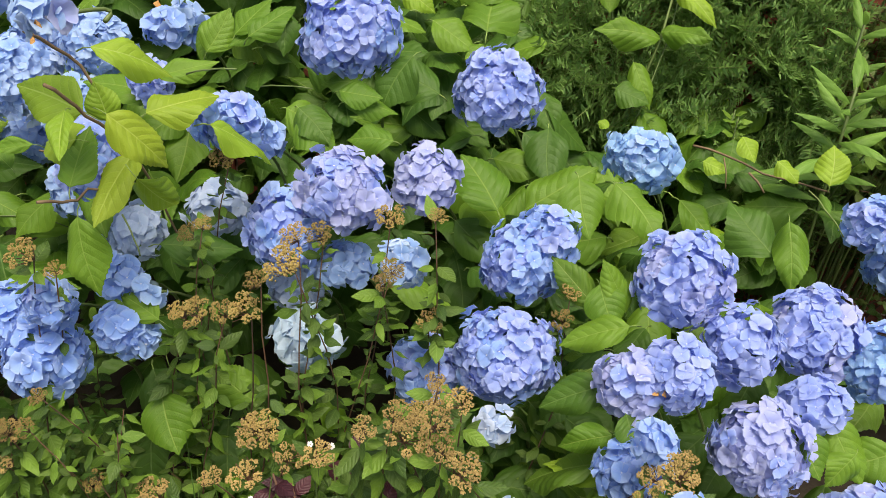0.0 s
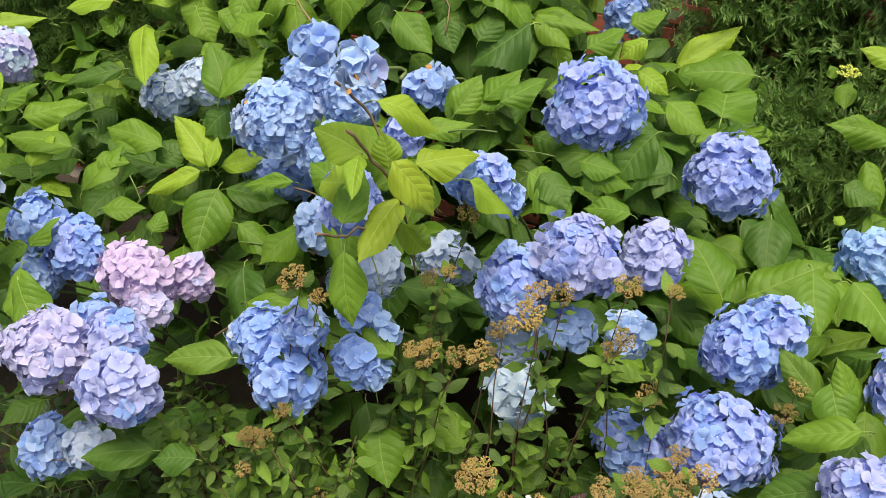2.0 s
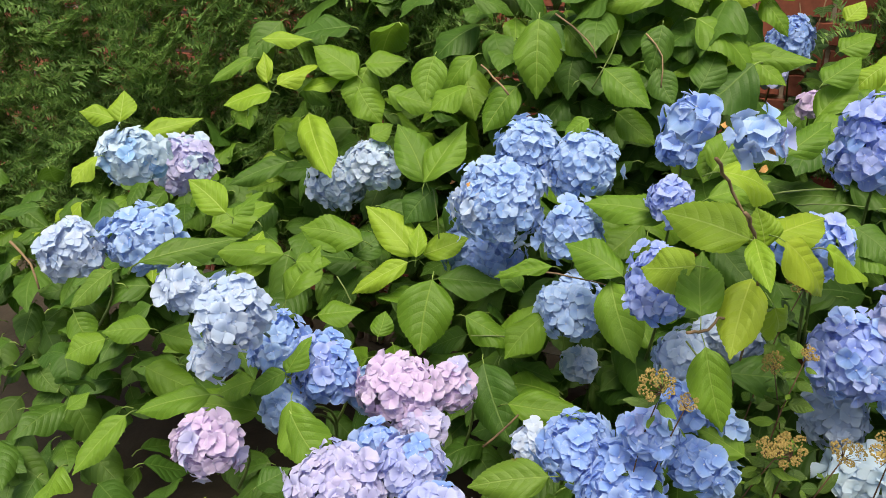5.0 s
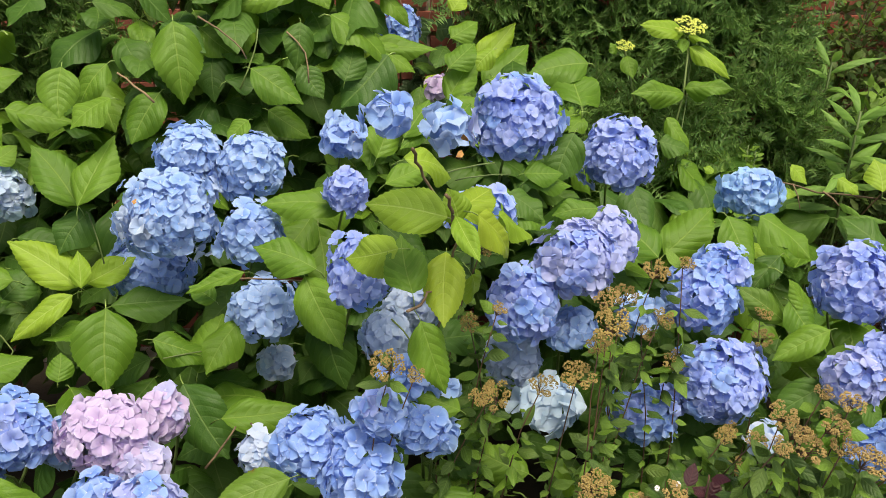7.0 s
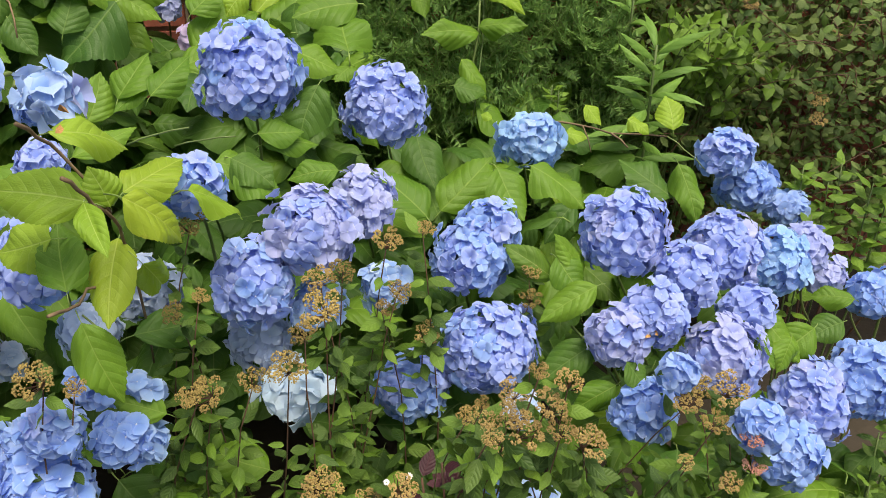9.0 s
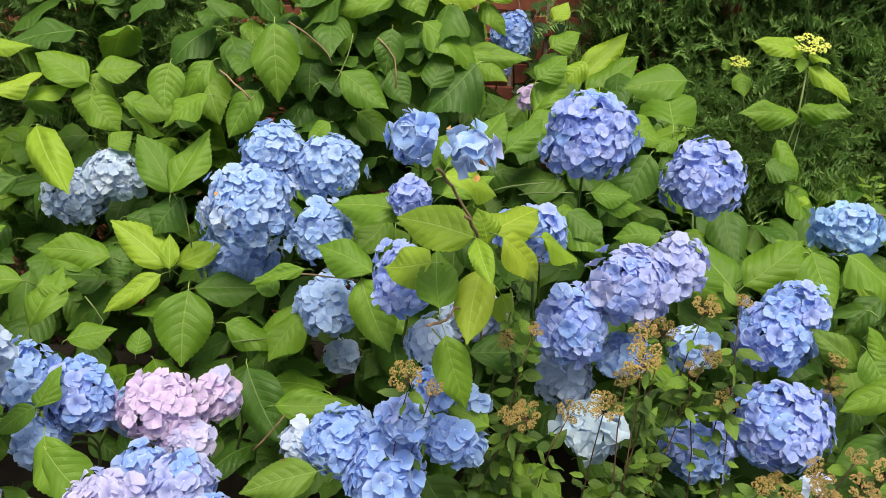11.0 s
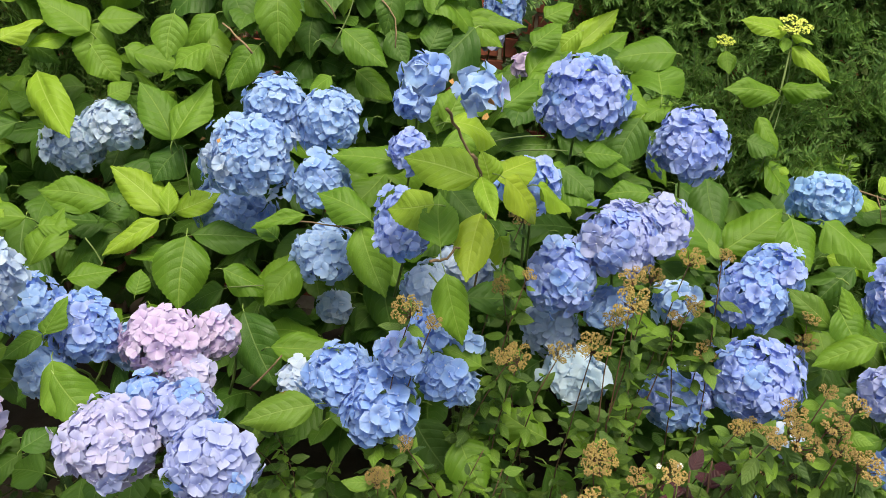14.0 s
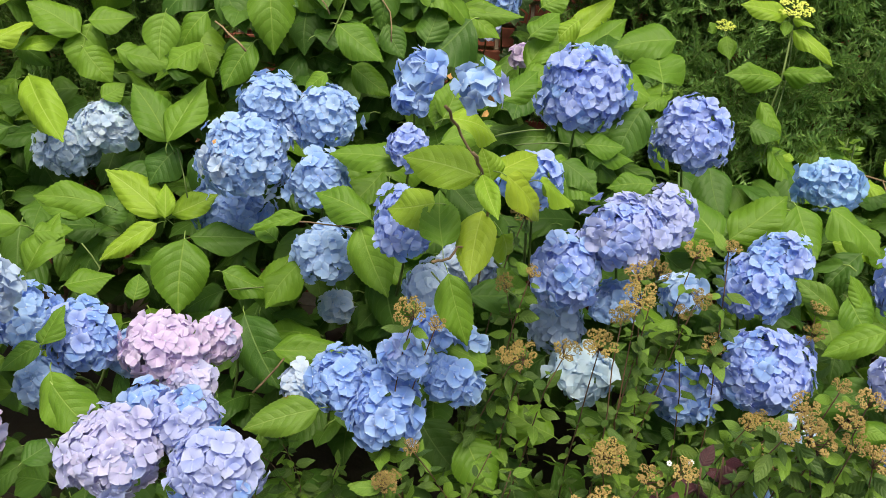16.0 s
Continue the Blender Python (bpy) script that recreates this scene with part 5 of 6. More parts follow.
def yew(at, x0, x1, top, front, count, single, seed, back=0.0):
    """back: how far the upper part steps back."""
    rnd = random.Random(seed)
    bush = thing("yew_shrub", at, "dark green yew shrub growing against the brick wall", "shrub", "yews along the wall")
    rest, made = Soup(), 0
    for k in range(14):
        x = rnd.uniform(x0, x1)
        a = Vector((at[0] + (x - at[0]) * 0.3, at[1] + 0.1, 0.0))
        b = Vector((x, front + back + rnd.uniform(0.08, 0.2), top * rnd.uniform(0.6, 1.0)))
        child("branch", Soup().tube(bent(a, b, (0, 0.05, 0.08)), 0.014, 0.004, 6).mesh("branch", [STEM_BROWN]), bush, Matrix.Identity(4))
    for k in range(count):
        x = rnd.uniform(x0, x1)
        z = rnd.uniform(0.6, top)
        q = rnd.random()
        bulge = 0.1 * noise.noise(Vector((x * 3.2, z * 3.2, seed))) + 0.04 * noise.noise(Vector((x * 9, z * 9, seed)))
        if noise.noise(Vector((x * 3.1, z * 3.1, seed + 9))) < -0.55:
            continue
        step = min(1, max(0, (z - 0.95) / 0.2))
        y = front + bulge + 0.2 * q * q + back * step + 0.1 * max(0, z - 1.1) + 0.4 * min(0, x + 1.2)
        d = Vector((rnd.uniform(-0.8, 0.8), rnd.uniform(-0.9, -0.25), rnd.uniform(0.0, 0.9))).normalized()
        m = aligned((x, y, z), Vector((x, y, z)) + d, Vector((rnd.uniform(-0.4, 0.5), -0.7, 0.7)), 1.0) @ Matrix.Scale(rnd.uniform(0.105, 0.165), 4)
        if y + d.y * 0.12 > WALL_Y - 0.02:
            continue
        if made < single and q < 0.5 and z > 0.85:
            child("shoot", SPRAY_MESH[k % 6], bush, m)
            made += 1
        else:
            rest.put(SPRAYS[k % 6], m)
    child("needle_foliage", rest.mesh("needle_foliage", [YEW, STEM_GREEN], False), bush, Matrix.Identity(4), kind="stuff")
    return bush


yew((-1.6, 2.45, 0), -2.6, -0.75, 1.75, 2.02, 2900, 220, 3)
yew((0.55, 2.45, 0), 0.1, 0.98, 1.75, 2.12, 2200, 220, 4, 0.24)


# ---- shrubs and tall plants to the east ----
def leafy_shrub(name, label, at, tops, soups, mats, length, width, gap, single, seed, stem_mat, start=0.3, group="", lean=(0, -0.02, 0.04), spread=False):
    rnd = random.Random(seed)
    bush = thing(name, at, label, "shrub", group)
    leaves, twigs = [], Soup()
    for top in tops:
        top = Vector(top)
        root = Vector((at[0] + (top.x - at[0]) * 0.35 + rnd.uniform(-0.04, 0.04), at[1] + (top.y - at[1]) * 0.3, 0.0))
        if spread:
            way = Vector((rnd.uniform(-1, 1), rnd.uniform(-1, 0.1), rnd.uniform(-0.1, 1.0))).normalized()
            root = top - way * rnd.uniform(0.1, 0.26)
            pts = bent(root, top, Vector([rnd.uniform(-0.02, 0.02) for _ in range(3)]), 5)
            twigs.tube(pts, 0.0016, 0.0008, 4)
        else:
            pts = bent(root, top, Vector(lean) + Vector(((top.x - root.x) * 0.25, 0, 0)), 8)
            twigs.tube(pts, 0.004, 0.0014, 5)
        leaves += shoot(pts, len(soups), length, width, gap, start, rnd)
    for k in range(26 if spread else 0):
        end = Vector(tops[k * len(tops) // 26])
        foot = Vector((at[0] + (end.x - at[0]) * 0.4, at[1] + (end.y - at[1]) * 0.3 + 0.1, 0.0))
        twigs.tube(bent(foot, end, (rnd.uniform(-0.1, 0.1), 0.08, 0.05), 9), 0.004, 0.0014, 5)
    child("branchwork", twigs.mesh("branchwork", [stem_mat]), bush, Matrix.Identity(4), kind="stuff")
    rnd.shuffle(leaves)
    meshes = [[s.mesh("leaf", [m, PETIOLE]) for s in soups] for m in mats]
    rest = [Soup() for _ in mats]
    for k, (m, i) in enumerate(leaves):
        j = rnd.randrange(len(mats))
        if k < single:
            child("leaf", meshes[j][i], bush, m)
        else:
            rest[j].put(soups[i], m)
    for s, m in zip(rest, mats):
        if s.v:
            child("small_foliage", s.mesh("small_foliage", [m, PETIOLE]), bush, Matrix.Identity(4), kind="stuff")
    return bush, rnd


def cloud(seed, n, x, y, z):
    rnd = random.Random(seed)
    return [(rnd.uniform(*x), rnd.uniform(*y), rnd.uniform(*z)) for _ in range(n)]


ROUND = [leaf_soup(5, 2, *sh, teeth=0.02, outline=NARROW, stalk=0.0, seed=40 + i) for i, sh in enumerate(((0.1, 0.2, 0.1, 0.0), (0.3, 0.1, 0.1, 0.1), (0.0, 0.3, 0.1, -0.1)))]
LANCE = [leaf_soup(10, 2, *sh, teeth=0.0, outline=NARROW, stalk=0.0, seed=50 + i) for i, sh in enumerate(((0.6, 0.05, 0.02, 0.0), (0.9, 0.06, 0.02, 0.01), (0.35, 0.05, 0.02, 0.0)))]

east_spirea, _e = leafy_shrub("spirea_shrub", "olive-leaved spirea shrub with a few dry brown flower clusters", (1.6, 2.2, 0), cloud(61, 610, (1.2, 2.6), (1.85, 2.5), (0.55, 1.25)) + cloud(67, 240, (1.2, 2.7), (2.2, 2.6), (1.2, 1.55)), ROUND, [SHRUB_LEAF, SHRUB_LEAF, SMALL_LEAF], 0.036, 0.62, 0.014, 200, 61, STEM_RED, 0.1, "spireas", spread=True)
for p, r in (((1.255, 2.06, 1.19), 0.024), ((1.33, 2.08, 1.21), 0.02), ((1.45, 2.0, 1.13), 0.022), ((1.29, 2.0, 1.02), 0.02), ((1.4, 1.93, 0.99), 0.028), ((1.41, 1.93, 0.94), 0.026), ((1.7, 2.05, 1.15), 0.022)):
    child("seed_head", CLUSTER_MESH["tan"][int(p[0] * 100) % 5], east_spirea, Matrix.Translation(p) @ Euler((0.5, 0.1, p[0] * 40)).to_matrix().to_4x4() @ Matrix.Scale(r, 4), "dry tan seed head")
leafy_shrub("spirea_shrub", "dull olive-leaved low shrub before the brick wall", (1.1, 2.5, 0), cloud(62, 420, (0.85, 1.6), (2.2, 2.6), (0.55, 1.22)) + cloud(69, 260, (0.9, 2.7), (2.45, 2.66), (0.55, 1.3)), ROUND, [SHRUB_LEAF, SMALL_LEAF], 0.034, 0.6, 0.013, 120, 62, STEM_RED, 0.1, "spireas", spread=True)
leafy_shrub("young_shrub", "bright green leafy young shoots among the shrubs", (1.15, 2.1, 0), cloud(63, 26, (1.02, 1.35), (1.95, 2.15), (0.98, 1.17)), SMALL, [SMALL_LEAF_LIGHT], 0.05, 0.5, 0.012, 120, 63, STEM_GREEN, 0.2, spread=True)
leafy_shrub("young_shrub", "small bright green sprig beside the hydrangea", (1.3, 1.7, 0), cloud(64, 7, (1.22, 1.4), (1.6, 1.75), (0.84, 0.95)), SMALL, [SMALL_LEAF_LIGHT], 0.055, 0.5, 0.012, 120, 64, STEM_GREEN, 0.7)
leafy_shrub("young_shrub", "fresh green sprig growing through the yew", (0.8, 2.1, 0), cloud(65, 3, (0.75, 0.83), (2.0, 2.1), (0.96, 1.02)), SMALL, [SMALL_LEAF_LIGHT], 0.04, 0.5, 0.01, 40, 65, STEM_GREEN, 0.85)
leafy_shrub("young_shrub", "green leafy shoots with yellow tips by the wall", (1.1, 2.45, 0), cloud(66, 34, (0.9, 1.6), (2.35, 2.6), (1.1, 1.4)), SMALL, [SMALL_LEAF, SMALL_LEAF_LIGHT], 0.035, 0.4, 0.013, 80, 66, STEM_GREEN, 0.2, spread=True)


def lance_plant(foot, top, leaves, length, seed, label):
    rnd = random.Random(seed)
    plant = thing("goldenrod_plant", foot, label, "plant", "tall lance-leaved plants")
    pts = bent(foot, top, (0.01, 0, 0.02), 8)
    child("stem", Soup().tube(pts, 0.005, 0.003, 6).mesh("stem", [STEM_GREEN]), plant, Matrix.Identity(4))
    meshes = [s.mesh("lance_leaf", [LANCE_LEAF]) for s in LANCE]
    axis = (Vector(top) - Vector(foot)).normalized()
    for k in range(leaves):
        t = 0.76 + 0.24 * (k / leaves) ** 0.8
        p = Vector(foot).lerp(Vector(top), t)
        a = k * 2.4 + rnd.uniform(-0.3, 0.3)
        way = (Vector((math.cos(a), math.sin(a) - 0.2, 0)) + axis * (0.25 + 1.0 * ((t - 0.76) / 0.24) ** 2)).normalized()
        l = length * rnd.uniform(0.75, 1.15) * (1 - 0.5 * (t - 0.76))
        child("leaf", meshes[k % 3], plant, aligned(p, p + way * l, axis + Vector((rnd.uniform(-0.4, 0.4), -0.7, 0.1)), l * 0.21))
    return plant


lance_plant((0.97, 1.98, 0), (0.965, 1.92, 1.14), 20, 0.13, 71, "tall green plant with narrow lance-shaped leaves")
lance_plant((1.0, 2.25, 0), (1.0, 2.16, 1.22), 16, 0.115, 72, "tall green plant with narrow lance-shaped leaves near the wall")
lance_plant((1.5, 1.66, 0), (1.46, 1.62, 0.86), 18, 0.1, 73, "leafy green plant with narrow leaves beside the hydrangea")

# ---- details ----
STEM_KIND = {"brown": STEM_BROWN, "green": STEM_GREEN}


def stem(shrub, points, radius, kind):
    pts = [Vector(p) for p in points]
    fine = []
    for a, b in zip(pts, pts[1:]):
        fine += [a, a.lerp(b, 0.5) + Vector((0.002, -0.001, 0.002))]
    fine.append(pts[-1])
    return child("stem", Soup().tube(fine, radius, radius * 0.75, 7).mesh("stem", [STEM_KIND[kind]]), shrub, Matrix.Identity(4), "woody brown stem" if kind == "brown" else "")


# stems that show between the leaves
stem(middle, [(-0.051, 0.946, 1.301), (-0.046, 0.968, 1.280), (-0.040, 0.990, 1.252), (-0.030, 1.020, 1.222), (-0.034, 1.060, 1.180), (-0.040, 1.120, 1.080), (-0.060, 1.220, 0.900)], 0.0022, "brown")
stem(middle, [(-0.088, 0.975, 1.345), (-0.084, 1.012, 1.318), (-0.074, 1.040, 1.290), (-0.036, 1.040, 1.220)], 0.0022, "brown")
stem(middle, [(-0.094, 0.953, 1.151), (-0.086, 0.985, 1.137), (-0.077, 1.000, 1.134), (-0.069, 1.012, 1.146), (-0.050, 1.060, 1.120)], 0.0020, "brown")
stem(middle, [(-0.116, 1.136, 1.039), (-0.087, 1.116, 1.012), (-0.074, 1.105, 0.997)], 0.0014, "green")
stem(east, [(0.684, 1.802, 1.018), (0.737, 1.791, 1.015), (0.817, 1.766, 0.998), (0.933, 1.740, 0.994)], 0.0025, "brown")
stem(east, [(0.865, 1.604, 1.048), (0.895, 1.586, 1.026), (0.930, 1.561, 0.994)], 0.0014, "green")
stem(east, [(0.734, 1.717, 1.037), (0.747, 1.689, 0.989)], 0.0014, "brown")
stem(east, [(0.774, 1.663, 1.038), (0.805, 1.644, 1.013)], 0.0023, "brown")
stem(east, [(0.577, 1.260, 0.868), (0.596, 1.200, 0.852), (0.626, 1.167, 0.816)], 0.0022, "green")
stem(middle, [(-0.011, 1.375, 1.166), (0.021, 1.373, 1.173), (0.078, 1.365, 1.180)], 0.0014, "green")
stem(middle, [(-0.043, 1.215, 1.231), (-0.015, 1.214, 1.241), (0.034, 1.210, 1.251)], 0.0014, "green")
stem(middle, [(-0.334, 1.111, 0.793), (-0.316, 1.132, 0.835), (-0.332, 1.142, 0.857)], 0.0023, "brown")
stem(middle, [(-0.374, 1.301, 1.024), (-0.326, 1.304, 1.022), (-0.263, 1.306, 1.017)], 0.0016, "brown")
stem(west, [(-0.624, 1.435, 0.990), (-0.649, 1.469, 1.065), (-0.655, 1.473, 1.074)], 0.0014, "green")
stem(west, [(-0.654, 0.979, 0.879), (-0.650, 0.994, 0.909), (-0.659, 1.014, 0.953)], 0.0020, "brown")
stem(west, [(-0.554, 1.614, 1.234), (-0.590, 1.624, 1.262), (-0.620, 1.633, 1.284)], 0.0023, "brown")
stem(middle, [(-0.406, 1.671, 1.246), (-0.380, 1.704, 1.309), (-0.373, 1.724, 1.350)], 0.0018, "green")
stem(middle, [(0.197, 1.764, 1.163), (0.220, 1.769, 1.170), (0.234, 1.783, 1.197)], 0.0014, "green")
stem(east, [(0.560, 1.974, 0.936), (0.605, 2.073, 1.134), (0.612, 2.126, 1.244)], 0.0018, "green")
stem(west, [(-1.086, 1.017, 1.108), (-1.053, 1.015, 1.063), (-1.026, 1.004, 1.006)], 0.0025, "brown")
stem(west, [(-1.128, 0.921, 1.104), (-1.095, 0.923, 1.069), (-1.078, 0.915, 1.032)], 0.0023, "brown")
stem(west, [(-0.767, 1.292, 0.948), (-0.737, 1.288, 0.902), (-0.750, 1.270, 0.879)], 0.0014, "green")
stem(west, [(-0.719, 0.717, 0.790), (-0.702, 0.735, 0.809), (-0.678, 0.769, 0.854)], 0.0018, "green")
stem(west, [(-0.680, 0.736, 0.762), (-0.722, 0.723, 0.784), (-0.721, 0.705, 0.744)], 0.0016, "green")
stem(middle, [(-0.502, 1.301, 0.876), (-0.433, 1.337, 0.870), (-0.388, 1.353, 0.850)], 0.0014, "green")
stem(middle, [(-0.399, 1.108, 0.800), (-0.376, 1.131, 0.822), (-0.357, 1.152, 0.844)], 0.0020, "brown")
stem(west, [(-0.581, 0.849, 0.624), (-0.532, 0.878, 0.627), (-0.496, 0.906, 0.643)], 0.0016, "brown")
stem(middle, [(-0.313, 1.680, 1.353), (-0.280, 1.680, 1.314), (-0.274, 1.660, 1.260)], 0.0018, "brown")
stem(middle, [(-0.439, 1.527, 1.403), (-0.383, 1.538, 1.359), (-0.365, 1.536, 1.331)], 0.0016, "brown")


# ---- odd details ----
BUD_MESH = [c.mesh("flower_bud", [BUD, STEM_GREEN], False) for c in CLUSTERS[:2]]
for line, size in (([(0.554, 2.020, 0.983), (0.591, 2.060, 1.147), (0.604, 2.110, 1.290)], 0.046), ([(0.492, 2.120, 1.102), (0.462, 2.160, 1.234)], 0.027)):
    child("stem", Soup().tube(line, 0.0035, 0.0022, 6).mesh("stem", [STEM_GREEN]), east, Matrix.Identity(4))
    child("flower_bud", BUD_MESH[0], east, Matrix.Translation(Vector(line[-1]) + Vector((0, 0, 0.006))) @ Euler((0.35, 0.1, 0.0)).to_matrix().to_4x4() @ Matrix.Diagonal((size, size, size * 0.6, 1)), "unopened lime-yellow flower bud")

WILTED = [Soup().add([(-0.5, 0, 0), (0, -0.45, 0.2), (0.55, 0, 0.05), (0.05, 0.5, 0.25), (0, 0, 0.35), (0.3, 0.3, -0.1)], [(0, 1, 4), (1, 2, 4), (2, 5, 4), (5, 3, 4), (3, 0, 4)]).mesh("wilted_petal", [plain_material("wilted_petal", (0.32, 0.13, 0.04), (0.6, 0.33, 0.12), 60)])]
for k, at in enumerate(((-0.532, 1.365, 1.133), (-0.414, 0.895, 0.899), (-0.176, 1.394, 1.240), (-0.038, 0.927, 1.354), (-0.116, 1.277, 1.301), (-0.033, 0.929, 1.370), (-0.551, 1.340, 1.142), (0.650, 1.143, 0.921), (0.660, 1.137, 0.926), (0.377, 1.212, 0.833))):
    child("wilted_petal", WILTED[0], middle if -0.55 < at[0] < 0.5 else west if at[0] < 0 else east, Matrix.Translation(at) @ Euler((1.0, 0.3, k * 1.7)).to_matrix().to_4x4() @ Matrix.Scale(0.011, 4), "wilted orange-brown petal")


def purple_plant(foot, tops):
    rnd = random.Random(81)
    plant = thing("barberry_plant", foot, "small dark purple-leaved plant growing through the spirea", "plant")
    meshes = [s.mesh("purple_leaf", [PURPLE_LEAF, STEM_RED]) for s in SMALL]
    for top in tops:
        pts = bent(foot, top, (0.02, -0.02, 0.02))
        child("stem", Soup().tube(pts, 0.003, 0.0015, 5).mesh("stem", [STEM_RED]), plant, Matrix.Identity(4))
        for m, i in shoot(pts, len(SMALL), 0.04, 0.62, 0.018, 0.86, rnd):
            child("leaf", meshes[i], plant, m)


purple_plant((0.3, 1.02, 0), ((0.308, 0.95, 0.9), (0.33, 0.955, 0.875), (0.285, 0.96, 0.87), (0.217, 0.89, 0.88), (0.235, 0.9, 0.86)))


def wild_flower(at, size, seed):
    rnd = random.Random(seed)
    foot = (at[0] + 0.03, at[1] + 0.04, 0.0)
    plant = thing("wild_flower", foot, "tiny white wild flower on a thin green stalk", "flower", "tiny white flowers")
    child("stem", Soup().tube(bent(foot, at, (0.01, 0, 0)), 0.0016, 0.001, 5).mesh("stem", [STEM_GREEN]), plant, Matrix.Identity(4))
    petal = Soup().add([(0, 0, 0), (0.4, 0.45, 0.1), (0.35, 1, 0.02), (0, 0.9, 0.06), (-0.35, 1, 0.02), (-0.4, 0.45, 0.1), (0, 0.5, 0.0)], [(0, 1, 6), (1, 2, 6), (2, 3, 6), (3, 4, 6), (4, 5, 6), (5, 0, 6)]).mesh("petal", [WHITE_PETAL])
    for k in range(5):
        child("petal", petal, plant, Matrix.Translation(at) @ Euler((0.9, 0.2, 0)).to_matrix().to_4x4() @ Matrix.Rotation(k * 1.257, 4, "Z") @ Matrix.Scale(size, 4))


wild_flower((0.268, 0.95, 0.885), 0.0045, 1)
wild_flower((0.24, 0.95, 0.88), 0.004, 2)
wild_flower((0.194, 0.875, 0.845), 0.004, 3)


def grass_tuft(foot, tips, seed):
    rnd = random.Random(seed)
    tuft = thing("grass_tuft", foot, "thin green grass blades between the shrubs", "grass", "grass tufts")
    for tip in tips:
        a, b = Vector(foot) + Vector((rnd.uniform(-0.03, 0.03), rnd.uniform(-0.03, 0.03), 0)), Vector(tip)
        s = Soup()
        pts = bent(a, b, (rnd.uniform(-0.03, 0.03), -0.02, 0.04), 8)
        side = Vector((0.0028, 0.0008, 0))
        verts, uvs = [], []
        for i, q in enumerate(pts):
            w = 1 - (i / 8) ** 2 * 0.95
            verts += [q - side * w, q + Vector((0, 0.0008, 0)), q + side * w]
            uvs += [(0, i / 8), (0.5, i / 8), (1, i / 8)]
        s.add(verts, [(i * 3 + j, i * 3 + j + 1, i * 3 + j + 4, i * 3 + j + 3) for i in range(8) for j in range(2)], 0, uvs)
        child("blade", s.mesh("blade", [GRASS]), tuft, Matrix.Identity(4))


grass_tuft((0.17, 0.92, 0), ((0.16, 0.85, 0.93), (0.19, 0.86, 0.9), (0.13, 0.87, 0.88), (0.23, 0.88, 0.96), (0.1, 0.9, 0.9)), 1)
grass_tuft((0.3, 0.95, 0), ((0.3, 0.92, 0.97), (0.33, 0.93, 0.93), (0.27, 0.9, 0.9)), 2)
grass_tuft((-0.75, 0.95, 0), ((-0.8, 0.8, 0.62), (-0.72, 0.82, 0.66), (-0.9, 0.84, 0.6), (-0.66, 0.85, 0.64), (-0.84, 0.78, 0.7)), 3)


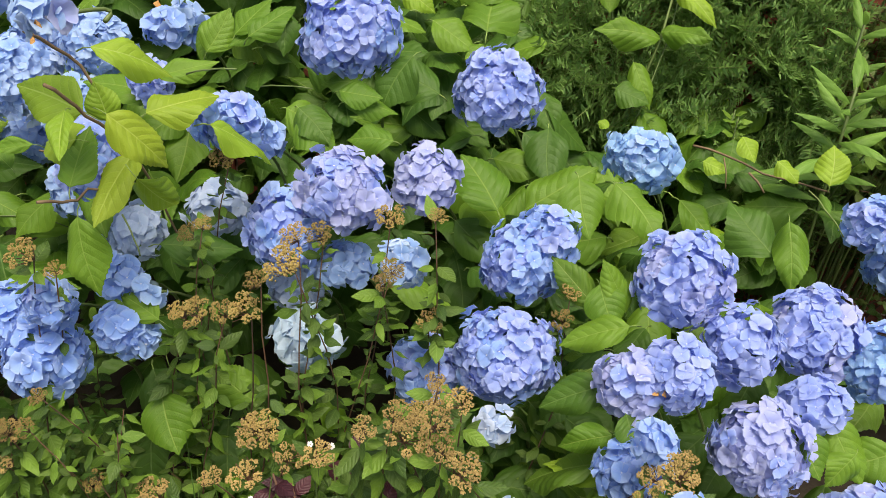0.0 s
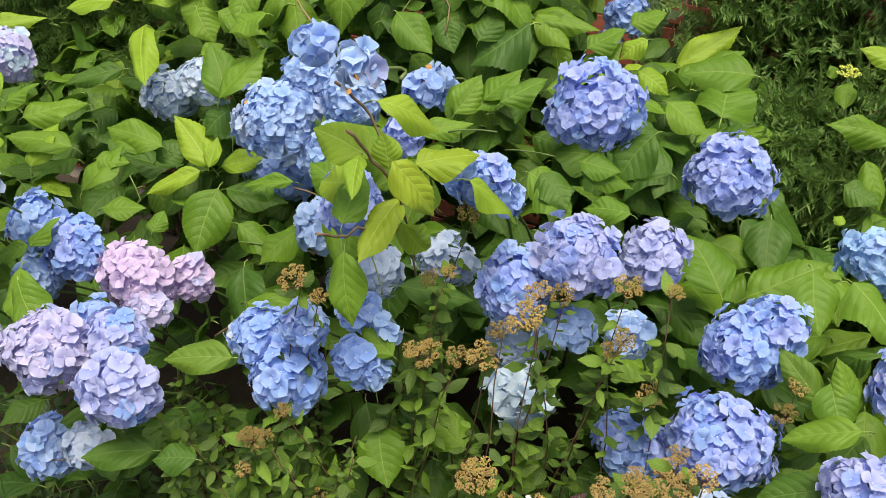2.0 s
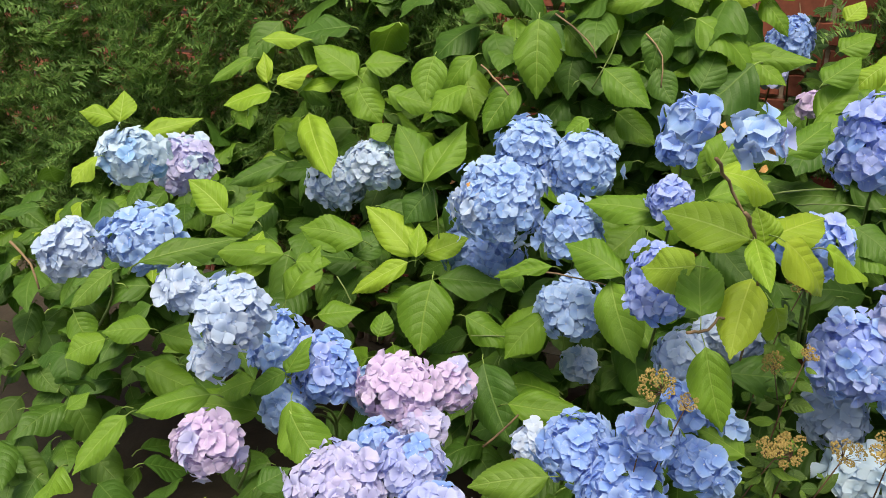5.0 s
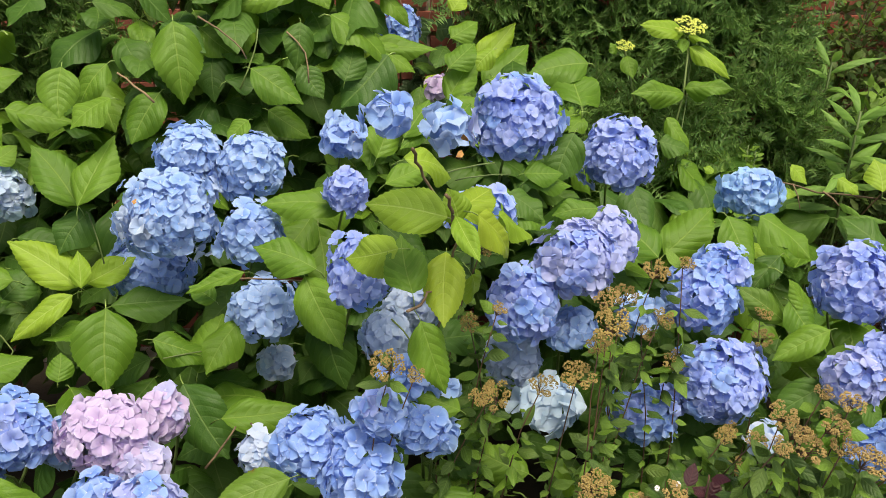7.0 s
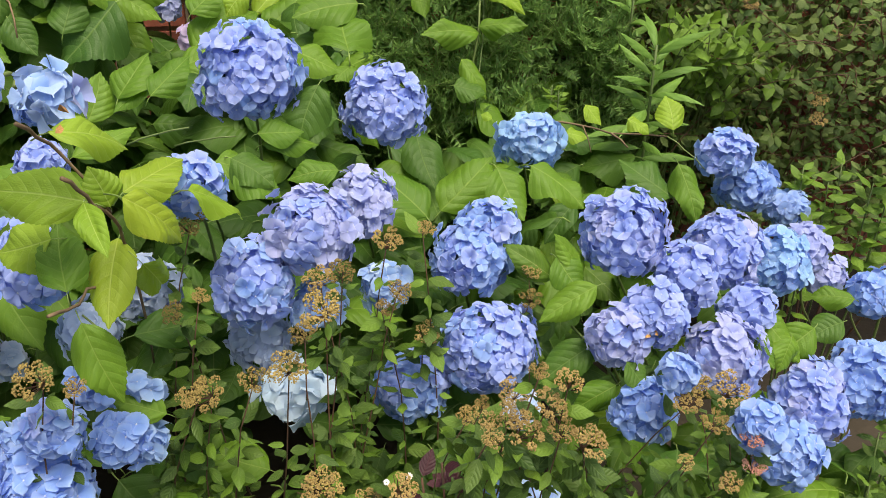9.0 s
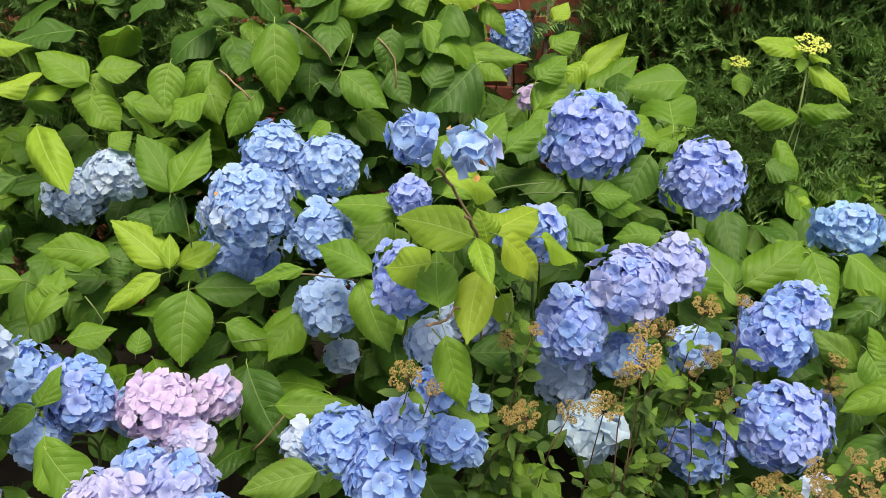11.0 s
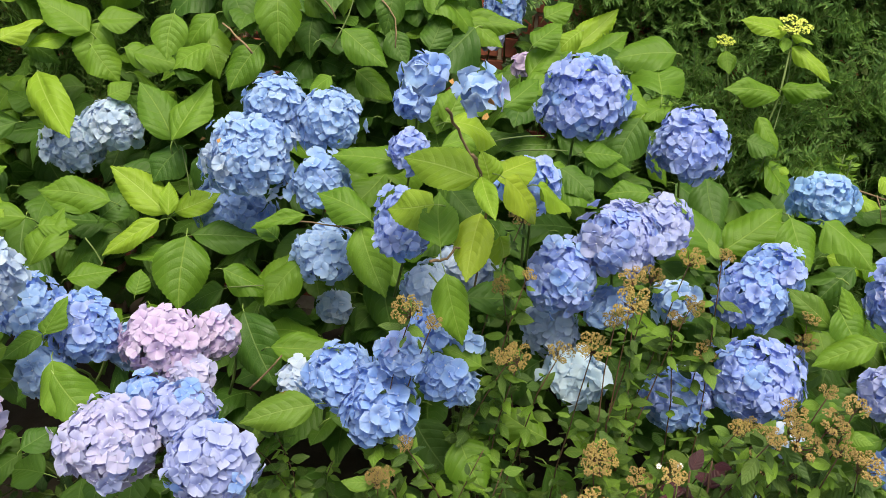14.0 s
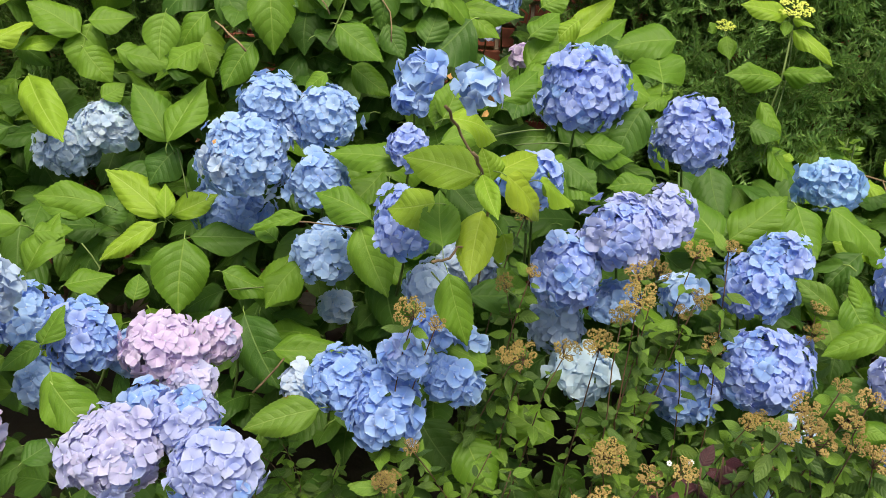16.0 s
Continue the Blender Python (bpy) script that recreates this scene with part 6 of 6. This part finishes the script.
def ivy(foot, n):
    rnd = random.Random(83)
    plant = thing("ivy_plant", foot, "grey-green ivy climbing the foot of the brick wall", "ivy")
    lobes = [(0, 0, 0), (0.3, -0.05, 0.02), (0.5, 0.2, 0.0), (0.34, 0.38, 0.03), (0.4, 0.62, 0.0), (0.16, 0.66, 0.03), (0, 1.0, -0.05), (-0.16, 0.66, 0.03), (-0.4, 0.62, 0.0), (-0.34, 0.38, 0.03), (-0.5, 0.2, 0.0), (-0.3, -0.05, 0.02), (0, 0.4, 0.05)]
    mesh = Soup().add(lobes, [(i, i + 1, 12) for i in range(11)] + [(11, 0, 12)], 0, [(0.5 + v[0] * 0.8, v[1]) for v in lobes]).mesh("ivy_leaf", [IVY_LEAF])
    for k in range(5):
        top = (foot[0] + rnd.uniform(-0.25, 0.45), WALL_Y - 0.05, rnd.uniform(1.15, 1.36))
        pts = bent(foot, top, (rnd.uniform(-0.1, 0.1), 0.03, 0.1), 8)
        child("stem", Soup().tube(pts, 0.004, 0.0015, 5).mesh("stem", [STEM_BROWN]), plant, Matrix.Identity(4))
        for i in range(n):
            q = Vector(pts[3]).lerp(Vector(pts[8]), i / n) + Vector((rnd.uniform(-0.06, 0.06), rnd.uniform(-0.12, -0.02), rnd.uniform(-0.05, 0.05)))
            d = Vector((rnd.uniform(-0.7, 0.7), -0.3, rnd.uniform(-0.9, 0.1))).normalized()
            l = rnd.uniform(0.05, 0.08)
            child("leaf", mesh, plant, aligned(q, q + d * l, Vector((rnd.uniform(-0.3, 0.3), -1, 0.4)), l))


ivy((0.1, 2.55, 0), 12)
leafy_shrub("young_shrub", "fresh green leafy shoots at the shrub's foot", (1.1, 1.15, 0), cloud(68, 16, (0.92, 1.25), (0.95, 1.2), (0.5, 0.72)), SMALL, [SMALL_LEAF_LIGHT, SMALL_LEAF], 0.05, 0.5, 0.012, 150, 68, STEM_GREEN, 0.4)

leafy_shrub("low_weed", "low dark green weeds in the shade under the hydrangea", (-0.65, 1.05, 0), cloud(70, 90, (-1.1, -0.25), (0.78, 1.35), (0.1, 0.42)), SMALL, [SMALL_LEAF, IVY_LEAF], 0.05, 0.5, 0.014, 60, 70, STEM_GREEN, 0.1, spread=True)

# ---- bricks of the wall ----
def bricks():
    rnd = random.Random(91)
    course, long, joint = 0.0745, 0.213, 0.0105
    meshes = []
    for k in range(4):
        s = Soup()
        w, h, b = long - joint, course - joint, 0.003
        v = []
        for dx, dz, y in ((0, 0, 0.0), (b, b, -0.012)):
            v += [(dx + rnd.uniform(0, 0.0012), y, dz), (w - dx, y, dz + rnd.uniform(0, 0.001)), (w - dx - rnd.uniform(0, 0.0012), y, h - dz), (dx, y, h - dz)]
        s.add(v, [(4, 5, 6, 7), (0, 1, 5, 4), (1, 2, 6, 5), (2, 3, 7, 6), (3, 0, 4, 7)])
        meshes.append(s)
    shared = [s.mesh("brick", [BRICK], False) for s in meshes]
    rest = Soup()
    zero = 1.402 - 18 * course
    for row in range(0, 26):
        z = zero + row * course
        x = -8.8 + (long / 2 if row % 2 else 0) + 0.06
        while x < 8.6:
            m = Matrix.Translation((x, WALL_Y, z))
            if z < -0.05:
                pass
            elif 0.95 < z < 1.75 and -1.7 < x < 1.9:
                child("brick", shared[rnd.randrange(4)], wall, m)
            else:
                rest.put(meshes[rnd.randrange(4)], m)
            x += long
    child("brickwork", rest.mesh("brickwork", [BRICK], False), wall, Matrix.Identity(4), kind="stuff")


bricks()
